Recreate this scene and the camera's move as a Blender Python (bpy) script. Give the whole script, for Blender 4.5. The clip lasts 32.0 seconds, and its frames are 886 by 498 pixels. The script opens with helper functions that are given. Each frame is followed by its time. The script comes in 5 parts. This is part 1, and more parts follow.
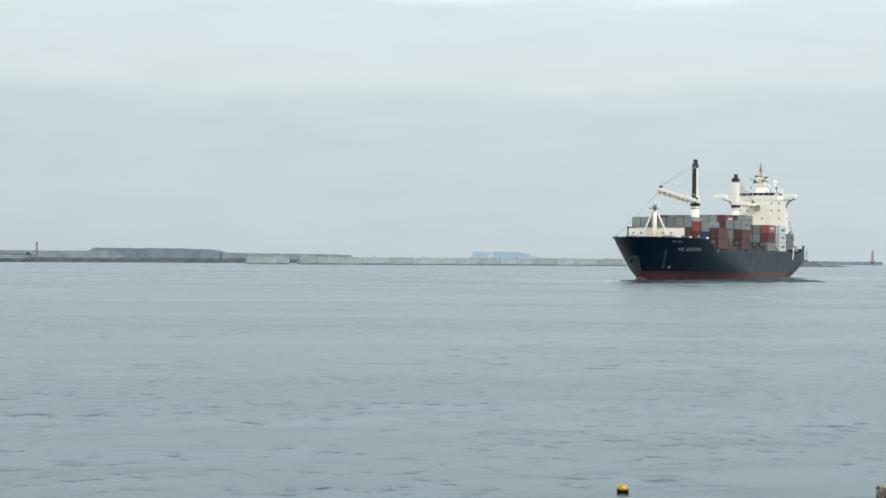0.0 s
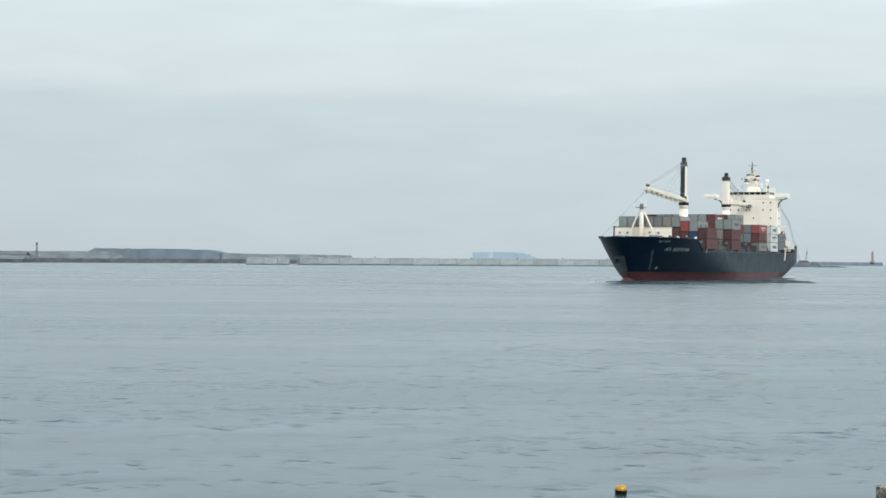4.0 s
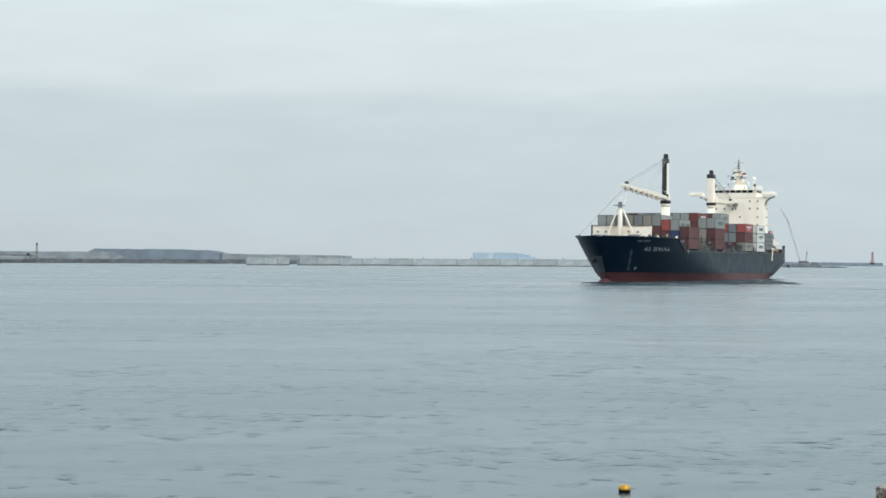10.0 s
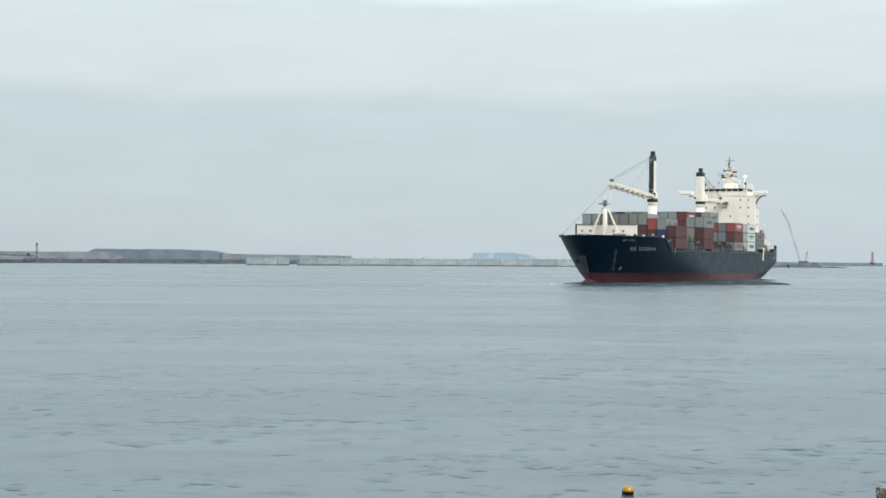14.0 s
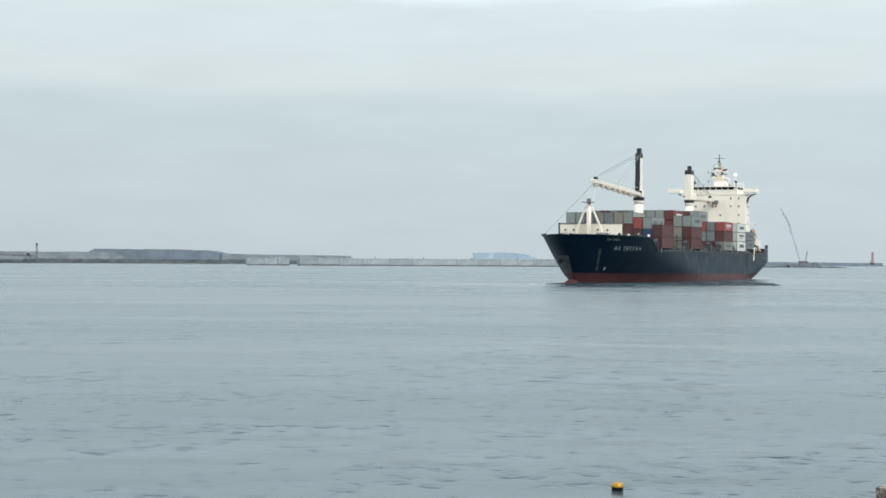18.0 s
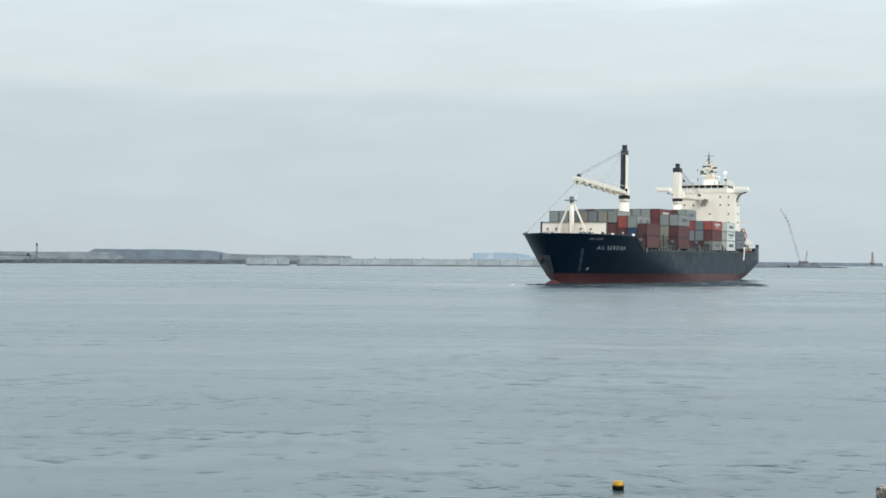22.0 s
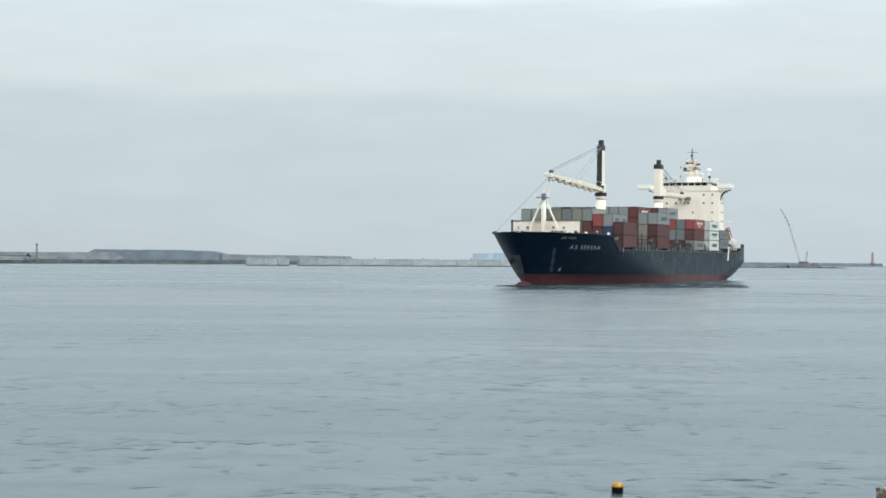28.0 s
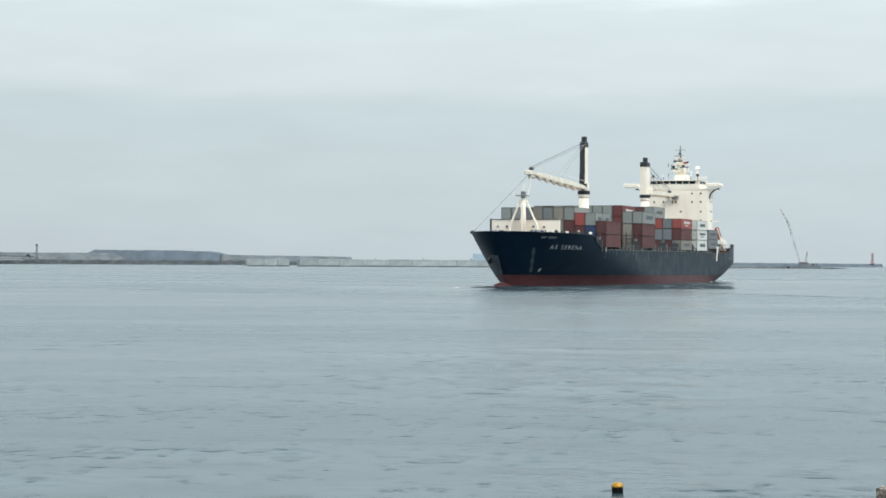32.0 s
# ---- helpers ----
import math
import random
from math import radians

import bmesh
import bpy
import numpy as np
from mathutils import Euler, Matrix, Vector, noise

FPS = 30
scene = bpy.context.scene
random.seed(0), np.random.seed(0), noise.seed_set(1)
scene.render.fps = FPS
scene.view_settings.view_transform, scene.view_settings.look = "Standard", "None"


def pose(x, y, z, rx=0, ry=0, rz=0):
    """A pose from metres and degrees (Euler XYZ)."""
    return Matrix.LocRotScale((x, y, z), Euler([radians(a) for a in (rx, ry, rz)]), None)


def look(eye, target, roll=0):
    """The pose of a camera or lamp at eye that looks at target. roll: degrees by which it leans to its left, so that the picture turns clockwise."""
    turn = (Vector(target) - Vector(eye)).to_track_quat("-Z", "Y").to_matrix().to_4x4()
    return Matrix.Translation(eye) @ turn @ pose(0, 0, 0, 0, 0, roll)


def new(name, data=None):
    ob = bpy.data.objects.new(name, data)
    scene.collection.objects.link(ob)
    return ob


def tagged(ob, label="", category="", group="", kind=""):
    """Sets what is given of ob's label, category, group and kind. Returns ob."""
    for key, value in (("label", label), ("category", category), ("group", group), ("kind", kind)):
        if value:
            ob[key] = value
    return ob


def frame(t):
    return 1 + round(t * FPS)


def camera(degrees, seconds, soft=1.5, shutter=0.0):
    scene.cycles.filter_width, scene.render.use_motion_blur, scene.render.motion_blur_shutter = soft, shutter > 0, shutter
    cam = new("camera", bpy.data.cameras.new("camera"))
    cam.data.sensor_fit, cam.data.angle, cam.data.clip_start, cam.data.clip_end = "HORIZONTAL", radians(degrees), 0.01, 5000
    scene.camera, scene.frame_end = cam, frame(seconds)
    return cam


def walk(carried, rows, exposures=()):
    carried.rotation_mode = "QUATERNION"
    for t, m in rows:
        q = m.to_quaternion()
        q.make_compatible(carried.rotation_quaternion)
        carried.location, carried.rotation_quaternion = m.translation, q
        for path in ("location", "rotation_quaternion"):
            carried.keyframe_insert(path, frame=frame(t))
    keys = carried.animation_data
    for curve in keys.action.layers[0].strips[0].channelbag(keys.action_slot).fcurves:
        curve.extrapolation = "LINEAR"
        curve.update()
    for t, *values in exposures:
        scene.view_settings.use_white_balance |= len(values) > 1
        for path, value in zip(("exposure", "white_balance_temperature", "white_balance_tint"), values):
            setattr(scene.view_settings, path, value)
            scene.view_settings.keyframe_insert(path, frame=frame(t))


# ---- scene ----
cam = camera(27.56, 32.0, soft=1.65)
EYE = 5.286
LENS = 3197.0
walk(cam, [(t, look((0, 0, EYE), (0, 100, EYE + 100 * (21.0 + sag) / LENS), 0.35)) for t, sag in (
    (0, -1.7), (4, -0.75), (8, -0.2), (12, 0.05), (16, 0.17), (20, 0.27), (24, 0.52), (28, 1.04), (32, 1.95))])


# ---- world and sun ----
def make_world():
    w = bpy.data.worlds.new("overcast_sky")
    w.use_nodes = True
    nt = w.node_tree
    nt.nodes.clear()
    n, l = nt.nodes.new, nt.links.new
    out = n("ShaderNodeOutputWorld")
    bg = n("ShaderNodeBackground")
    sky = n("ShaderNodeTexSky")
    sky.sky_type = "NISHITA"
    sky.sun_disc = False
    sky.sun_elevation = radians(48)
    sky.sun_rotation = radians(146)
    scale = n("ShaderNodeVectorMath")
    scale.operation = "SCALE"
    scale.inputs[3].default_value = 0.10
    l(sky.outputs[0], scale.inputs[0])
    tc = n("ShaderNodeTexCoord")
    sep = n("ShaderNodeSeparateXYZ")
    l(tc.outputs["Generated"], sep.inputs[0])
    # height above the horizon, bent by slow cloud noise
    mp = n("ShaderNodeMapping")
    mp.inputs["Scale"].default_value = (9, 9, 60)
    l(tc.outputs["Generated"], mp.inputs[0])
    slow = n("ShaderNodeTexNoise")
    slow.inputs["Scale"].default_value = 0.55
    slow.inputs["Detail"].default_value = 5
    slow.inputs["Roughness"].default_value = 0.55
    l(mp.outputs[0], slow.inputs[0])
    bend = n("ShaderNodeMath")
    bend.operation = "MULTIPLY_ADD"
    l(slow.outputs[0], bend.inputs[0])
    bend.inputs[1].default_value = 0.045
    l(sep.outputs[2], bend.inputs[2])
    ramp = n("ShaderNodeValToRGB")
    l(bend.outputs[0], ramp.inputs[0])
    cr = ramp.color_ramp
    stops = ((0.0, (0.548, 0.637, 0.684)), (0.022, (0.553, 0.639, 0.685)), (0.06, (0.572, 0.664, 0.706)),
             (0.105, (0.60, 0.70, 0.735)), (0.122, (0.69, 0.77, 0.79)), (0.165, (0.735, 0.83, 0.85)), (0.187, (1.08, 1.26, 1.33)), (0.26, (1.22, 1.43, 1.52)), (0.45, (1.22, 1.43, 1.52)), (1.0, (1.26, 1.45, 1.54)))
    cr.elements[0].position, cr.elements[0].color = stops[0][0], (*stops[0][1], 1)
    cr.elements[1].position, cr.elements[1].color = stops[-1][0], (*stops[-1][1], 1)
    for p, c in stops[1:-1]:
        cr.elements.new(p).color = (*c, 1)
    # soft streaks in the cloud base
    mp2 = n("ShaderNodeMapping")
    mp2.inputs["Scale"].default_value = (16, 16, 70)
    l(tc.outputs["Generated"], mp2.inputs[0])
    fine = n("ShaderNodeTexNoise")
    fine.inputs["Scale"].default_value = 1.0
    fine.inputs["Detail"].default_value = 6
    fine.inputs["Roughness"].default_value = 0.5
    l(mp2.outputs[0], fine.inputs[0])
    streak = n("ShaderNodeMapRange")
    l(fine.outputs[0], streak.inputs[0])
    streak.inputs[1].default_value, streak.inputs[2].default_value = 0.3, 0.7
    streak.inputs[3].default_value, streak.inputs[4].default_value = 0.974, 1.026
    # the cloud thins slowly towards the sun's side
    side = n("ShaderNodeMath")
    side.operation = "MULTIPLY_ADD"
    l(sep.outputs[0], side.inputs[0])
    side.inputs[1].default_value, side.inputs[2].default_value = 0.1, 1.005
    tone = n("ShaderNodeMath")
    tone.operation = "MULTIPLY"
    l(streak.outputs[0], tone.inputs[0])
    l(side.outputs[0], tone.inputs[1])
    mul = n("ShaderNodeVectorMath")
    mul.operation = "SCALE"
    l(ramp.outputs[0], mul.inputs[0])
    l(tone.outputs[0], mul.inputs[3])
    mix = n("ShaderNodeMix")
    mix.data_type = "RGBA"
    mix.inputs[0].default_value = 0.94
    l(scale.outputs[0], mix.inputs[6])
    l(mul.outputs[0], mix.inputs[7])
    l(mix.outputs[2], bg.inputs[0])
    bg.inputs[1].default_value = 1.0
    l(bg.outputs[0], out.inputs[0])
    scene.world = w


make_world()
sun_data = bpy.data.lights.new("sun", "SUN")
sun_data.energy = 1.6
sun_data.angle = radians(18)
sun_data.color = (1.0, 0.95, 0.88)
sun = new("sun", sun_data)
sun.matrix_world = look((170, -240, 280), (0, 0, 0))


# ---- materials ----
def material(name, color, rough=0.6, metal=0.0, var=0.12, scale=1.0, bump=0.0, stain=None, stain_amount=0.3, streaks=0.0, per_object=0.0, smear=False, span=(0.5, 0.72)):
    """A painted or mineral surface: two scales of variation, optional vertical streaks, stains and relief. scale: metres of the coarse variation."""
    m = bpy.data.materials.new(name)
    m.use_nodes = True
    nt = m.node_tree
    n, l = nt.nodes.new, nt.links.new
    bsdf = nt.nodes["Principled BSDF"]
    tc = n("ShaderNodeTexCoord")
    src = tc.outputs["Object"]
    coarse = n("ShaderNodeTexNoise")
    coarse.inputs["Scale"].default_value = 1.0 / scale
    coarse.inputs["Detail"].default_value = 6
    l(src, coarse.inputs[0])
    fine = n("ShaderNodeTexNoise")
    fine.inputs["Scale"].default_value = 9.0 / scale
    fine.inputs["Detail"].default_value = 4
    l(src, fine.inputs[0])
    add = n("ShaderNodeMath")
    add.operation = "MULTIPLY_ADD"
    l(fine.outputs[0], add.inputs[0])
    add.inputs[1].default_value = 0.4
    l(coarse.outputs[0], add.inputs[2])
    rng = n("ShaderNodeMapRange")
    l(add.outputs[0], rng.inputs[0])
    rng.inputs[1].default_value, rng.inputs[2].default_value = 0.4, 1.0
    rng.inputs[3].default_value, rng.inputs[4].default_value = 1 - var, 1 + var
    fac = rng.outputs[0]
    if per_object:
        oi = n("ShaderNodeObjectInfo")
        r2 = n("ShaderNodeMapRange")
        l(oi.outputs["Random"], r2.inputs[0])
        r2.inputs[3].default_value, r2.inputs[4].default_value = 1 - per_object, 1 + per_object
        mm = n("ShaderNodeMath")
        mm.operation = "MULTIPLY"
        l(fac, mm.inputs[0])
        l(r2.outputs[0], mm.inputs[1])
        fac = mm.outputs[0]
    col = n("ShaderNodeVectorMath")
    col.operation = "SCALE"
    col.inputs[0].default_value = color
    l(fac, col.inputs[3])
    result = col.outputs[0]
    if stain:
        mp = n("ShaderNodeMapping")
        mp.inputs["Scale"].default_value = (0.45, 0.45, 1.3) if smear else (1.2, 1.2, 0.18) if streaks else (1, 1, 1)
        l(src, mp.inputs[0])
        st = n("ShaderNodeTexNoise")
        st.inputs["Scale"].default_value = 2.2 / scale
        st.inputs["Detail"].default_value = 7
        st.inputs["Roughness"].default_value = 0.65
        l(mp.outputs[0], st.inputs[0])
        sr = n("ShaderNodeMapRange")
        l(st.outputs[0], sr.inputs[0])
        sr.inputs[1].default_value, sr.inputs[2].default_value = span
        sr.inputs[3].default_value, sr.inputs[4].default_value = 0.0, stain_amount
        mx = n("ShaderNodeMix")
        mx.data_type = "RGBA"
        l(sr.outputs[0], mx.inputs[0])
        l(result, mx.inputs[6])
        mx.inputs[7].default_value = (*stain, 1)
        result = mx.outputs[2]
    l(result, bsdf.inputs["Base Color"])
    bsdf.inputs["Roughness"].default_value = rough
    bsdf.inputs["Metallic"].default_value = metal
    if bump:
        b = n("ShaderNodeBump")
        b.inputs["Strength"].default_value = 0.6
        b.inputs["Distance"].default_value = bump
        l(add.outputs[0], b.inputs["Height"])
        l(b.outputs[0], bsdf.inputs["Normal"])
    return m


def water_material(name, sheltered=False):
    """Harbour water; sheltered: it lies smoother close to a hull that is built along x from 0 to 168."""
    m = bpy.data.materials.new(name)
    m.use_nodes = True
    nt = m.node_tree
    n, l = nt.nodes.new, nt.links.new
    bsdf = nt.nodes["Principled BSDF"]
    bsdf.inputs["Base Color"].default_value = (0.029, 0.055, 0.067, 1)
    bsdf.inputs["IOR"].default_value = 1.333
    tc = n("ShaderNodeTexCoord")
    src = tc.outputs["Object"]

    def noise_at(size, detail, sx=1.0, sy=1.0, turn=0.0):
        mp = n("ShaderNodeMapping")
        mp.inputs["Rotation"].default_value = (0, 0, radians(turn))
        mp.inputs["Scale"].default_value = (sx / size, sy / size, 1 / size)
        l(src, mp.inputs[0])
        t = n("ShaderNodeTexNoise")
        t.inputs["Scale"].default_value = 1.0
        t.inputs["Detail"].default_value = detail
        t.inputs["Roughness"].default_value = 0.55
        l(mp.outputs[0], t.inputs[0])
        return t.outputs[0]
    ripple = noise_at(0.42, 2, 1.0, 0.9, 20)
    chop = noise_at(1.8, 2, 1.0, 0.8, 12)
    swell = noise_at(7, 3, 1.0, 0.6, -18)
    slick = noise_at(70, 4, 0.4, 1.3, 14)
    # short steep wavelets stand only where the breeze touches the surface
    def wavelets(crest, breeze, low, high):
        lifted = n("ShaderNodeMath")
        lifted.operation = "MULTIPLY_ADD"
        l(breeze, lifted.inputs[0])
        lifted.inputs[1].default_value = 0.55
        l(crest, lifted.inputs[2])
        step = n("ShaderNodeMapRange")
        step.interpolation_type = "SMOOTHSTEP"
        l(lifted.outputs[0], step.inputs[0])
        step.inputs[1].default_value, step.inputs[2].default_value = low, high
        return step.outputs[0]
    small = wavelets(noise_at(0.85, 2, 0.95, 0.75, 10), noise_at(11, 3, 0.6, 1.4, 8), 0.85, 1.09)
    large = wavelets(noise_at(2.3, 2, 0.8, 0.8, -14), noise_at(34, 3, 0.5, 1.5, 10), 0.87, 1.06)
    # calm slicks carry fewer ripples and less gloss spread
    calm = n("ShaderNodeMapRange")
    l(slick, calm.inputs[0])
    calm.inputs[1].default_value, calm.inputs[2].default_value = 0.38, 0.62
    calm.inputs[3].default_value, calm.inputs[4].default_value = 0.45, 0.9
    rough = n("ShaderNodeMapRange")
    l(slick, rough.inputs[0])
    rough.inputs[1].default_value, rough.inputs[2].default_value = 0.38, 0.62
    rough.inputs[3].default_value, rough.inputs[4].default_value = 0.245, 0.345
    # farther out in the channel the wind roughens the surface
    sep = n("ShaderNodeSeparateXYZ")
    l(src, sep.inputs[0])
    wind = n("ShaderNodeMapRange")
    l(sep.outputs[1], wind.inputs[0])
    wind.inputs[1].default_value, wind.inputs[2].default_value = 35, 170
    wind.inputs[3].default_value, wind.inputs[4].default_value = -0.04 if sheltered else 0.0, -0.04
    both = n("ShaderNodeMath")
    l(rough.outputs[0], both.inputs[0])
    l(wind.outputs[0], both.inputs[1])
    l(both.outputs[0], bsdf.inputs["Roughness"])
    shelter = None
    if sheltered:
        centre = n("ShaderNodeMath")
        centre.operation = "SUBTRACT"
        l(sep.outputs[0], centre.inputs[0])
        centre.inputs[1].default_value = 80
        length = n("ShaderNodeMath")
        length.operation = "ABSOLUTE"
        l(centre.outputs[0], length.inputs[0])
        ahead = n("ShaderNodeMath")
        ahead.operation = "SUBTRACT"
        l(length.outputs[0], ahead.inputs[0])
        ahead.inputs[1].default_value = 78
        past = n("ShaderNodeMath")
        past.operation = "MAXIMUM"
        l(ahead.outputs[0], past.inputs[0])
        past.inputs[1].default_value = 0
        off = n("ShaderNodeCombineXYZ")
        l(past.outputs[0], off.inputs[0])
        l(sep.outputs[1], off.inputs[1])
        away = n("ShaderNodeVectorMath")
        away.operation = "LENGTH"
        l(off.outputs[0], away.inputs[0])
        shelter = n("ShaderNodeMapRange")
        l(away.outputs["Value"], shelter.inputs[0])
        shelter.inputs[1].default_value, shelter.inputs[2].default_value = 30, 80
        shelter.inputs[3].default_value, shelter.inputs[4].default_value = 0.6, 1.0
        gloss = n("ShaderNodeMapRange")
        l(shelter.outputs[0], gloss.inputs[0])
        gloss.inputs[1].default_value, gloss.inputs[2].default_value = 0.6, 1.0
        gloss.inputs[3].default_value, gloss.inputs[4].default_value = 0.7, 1.0
        spread = n("ShaderNodeMath")
        spread.operation = "MULTIPLY"
        l(both.outputs[0], spread.inputs[0])
        l(gloss.outputs[0], spread.inputs[1])
        l(spread.outputs[0], bsdf.inputs["Roughness"])
    prev = None
    for tex, dist, gated in ((swell, 0.16, False), (chop, 0.05, True), (ripple, 0.03, True), (small, 0.12, False), (large, 0.19, False)):
        b = n("ShaderNodeBump")
        b.inputs["Distance"].default_value = dist
        b.inputs["Strength"].default_value = 0.8
        strength = calm.outputs[0] if gated else None
        if shelter:
            less = n("ShaderNodeMath")
            less.operation = "MULTIPLY"
            l(shelter.outputs[0], less.inputs[0])
            less.inputs[1].default_value = 0.8
            if gated:
                l(strength, less.inputs[1])
            strength = less.outputs[0]
        if strength:
            l(strength, b.inputs["Strength"])
        l(tex, b.inputs["Height"])
        if prev:
            l(prev, b.inputs["Normal"])
        prev = b.outputs[0]
    l(prev, bsdf.inputs["Normal"])
    return m


def glass_material():
    m = bpy.data.materials.new("dark_window_glass")
    m.use_nodes = True
    bsdf = m.node_tree.nodes["Principled BSDF"]
    bsdf.inputs["Base Color"].default_value = (0.012, 0.014, 0.016, 1)
    bsdf.inputs["Roughness"].default_value = 0.08
    return m


M_WATER = water_material("harbour_water")
M_LEE = water_material("sheltered_harbour_water", True)
# water darkened in its base colour to stand in for the hull's reflection
M_DARK_WATER = bpy.data.materials.new("reflection_dark_bow_water")
M_DARK_WATER.use_nodes = True
M_DARK_WATER.node_tree.nodes["Principled BSDF"].inputs["Base Color"].default_value = (0.012, 0.022, 0.028, 1)
M_DARK_WATER.node_tree.nodes["Principled BSDF"].inputs["IOR"].default_value = 1.333
M_DARK_WATER.node_tree.nodes["Principled BSDF"].inputs["Roughness"].default_value = 0.12
M_GLASS = glass_material()
M_PANE = material("brown_curtained_pane", (0.13, 0.085, 0.06), 0.2, var=0.3, scale=0.4)
M_NAVY = material("navy_hull_paint", (0.003, 0.0115, 0.0245), 0.4, var=0.3, scale=8, stain=(0.012, 0.026, 0.036), stain_amount=0.6, smear=True, span=(0.5, 0.7), bump=0.012)
M_NAVY.node_tree.nodes["Principled BSDF"].inputs["Specular IOR Level"].default_value = 0.10


def wear_and_sheen_side(m):
    """Fender-rubbed, salt-dulled paint and a painted sky reflection on the upright side, ending on a slant where the
    bow begins to flare.
    """
    nt = m.node_tree
    n, l = nt.nodes.new, nt.links.new
    bsdf = nt.nodes["Principled BSDF"]
    clean = bsdf.inputs["Base Color"].links[0].from_socket
    tc = n("ShaderNodeTexCoord")
    sep = n("ShaderNodeSeparateXYZ")
    l(tc.outputs["Object"], sep.inputs[0])
    # slanted edge of the reflected light that is mixed into the side's colour
    slant = n("ShaderNodeMath")
    slant.operation = "MULTIPLY_ADD"
    l(sep.outputs[2], slant.inputs[0])
    slant.inputs[1].default_value = -4.2
    l(sep.outputs[0], slant.inputs[2])
    rub = n("ShaderNodeTexNoise")
    rub.inputs["Scale"].default_value = 0.22
    rub.inputs["Detail"].default_value = 8
    rub.inputs["Roughness"].default_value = 0.68
    l(tc.outputs["Object"], rub.inputs[0])
    ragged = n("ShaderNodeMath")
    ragged.operation = "MULTIPLY_ADD"
    l(rub.outputs[0], ragged.inputs[0])
    ragged.inputs[1].default_value = 26
    l(slant.outputs[0], ragged.inputs[2])
    side = n("ShaderNodeMapRange")
    l(ragged.outputs[0], side.inputs[0])
    side.inputs[1].default_value, side.inputs[2].default_value = 122, 108
    amount = n("ShaderNodeMapRange")
    l(rub.outputs[0], amount.inputs[0])
    amount.inputs[1].default_value, amount.inputs[2].default_value = 0.45, 0.66
    amount.inputs[3].default_value, amount.inputs[4].default_value = 0.0, 0.75
    both = n("ShaderNodeMath")
    both.operation = "MULTIPLY"
    l(side.outputs[0], both.inputs[0])
    l(amount.outputs[0], both.inputs[1])
    mx = n("ShaderNodeMix")
    mx.data_type = "RGBA"
    l(both.outputs[0], mx.inputs[0])
    l(clean, mx.inputs[6])
    mx.inputs[7].default_value = (0.042, 0.062, 0.072, 1)
    l(mx.outputs[2], bsdf.inputs["Base Color"])


wear_and_sheen_side(M_NAVY)
M_RED_BOOT = material("red_antifouling", (0.066, 0.016, 0.019), 0.6, var=0.25, scale=4, stain=(0.10, 0.037, 0.036), stain_amount=0.6, smear=True, span=(0.46, 0.66))
M_DECK = material("deck_red_brown_paint", (0.10, 0.045, 0.04), 0.75, var=0.2, scale=3)
M_STEEL = material("dark_weathered_steel", (0.045, 0.05, 0.055), 0.6, var=0.3, scale=2, stain=(0.14, 0.08, 0.05), stain_amount=0.4)
M_GREY_STEEL = material("grey_deck_steel", (0.16, 0.18, 0.19), 0.6, var=0.25, scale=2, stain=(0.2, 0.1, 0.06), stain_amount=0.4)
M_FADED = material("faded_hull_marking", (0.03, 0.043, 0.052), 0.6, var=0.3, scale=0.5)
M_RUN = material("pale_weathered_hull_run", (0.075, 0.10, 0.10), 0.6, var=0.4, scale=0.5)
# pale grey standing in for bright water mirrored in the bow
M_BOW_SHEEN = material("grey_bow_reflection_tint", (0.065, 0.075, 0.083), 0.55, var=0.4, scale=1.6, stain=(0.012, 0.02, 0.03), stain_amount=0.9, span=(0.5, 0.66))
M_POST = material("pale_green_grey_deck_paint", (0.16, 0.19, 0.175), 0.6, var=0.25, scale=1.5, stain=(0.2, 0.1, 0.06), stain_amount=0.4)
M_CREAM = material("cream_white_ship_paint", (0.95, 0.86, 0.735), 0.45, var=0.05, scale=4, stain=(0.62, 0.46, 0.32), stain_amount=0.2, streaks=1)
M_CRANE = material("cream_crane_paint", (0.82, 0.76, 0.65), 0.5, var=0.08, scale=3, stain=(0.35, 0.22, 0.12), stain_amount=0.5, streaks=1)
M_RUST = material("rust_stained_cream_paint", (0.56, 0.46, 0.34), 0.6, var=0.3, scale=1.5)
M_BLACK = material("matt_black_paint", (0.022, 0.024, 0.026), 0.55, var=0.25, scale=2)
M_LETTER = material("white_lettering", (0.38, 0.40, 0.42), 0.6, var=0.1, scale=1)
M_ORANGE = material("orange_red_lifeboat", (0.26, 0.05, 0.04), 0.4, var=0.1, scale=1)
M_WIRE = material("greased_wire_rope", (0.30, 0.32, 0.33), 0.6, var=0.2, scale=1)
M_WHITE = material("white_gloss_plastic", (0.85, 0.86, 0.86), 0.35, var=0.03, scale=1)
BOX = {}
for key, rgb, word in (("d", (0.145, 0.048, 0.047), "oxide_red"), ("m", (0.20, 0.05, 0.05), "brick_red"), ("r", (0.43, 0.095, 0.08), "bright_red"), ("g", (0.37, 0.40, 0.38), "light_grey"),
                       ("s", (0.25, 0.27, 0.28), "slate_grey"), ("t", (0.36, 0.335, 0.285), "sandy_grey"), ("b", (0.03, 0.075, 0.19), "blue"), ("w", (0.62, 0.63, 0.59), "white")):
    rgb = tuple(0.69 * c for c in rgb) if key != "w" else rgb
    BOX[key] = material(word + "_container_paint", rgb, 0.5, var=0.10, scale=2.5, stain=tuple(0.5 * c + 0.05 for c in rgb), stain_amount=0.4, streaks=1, per_object=0.10)
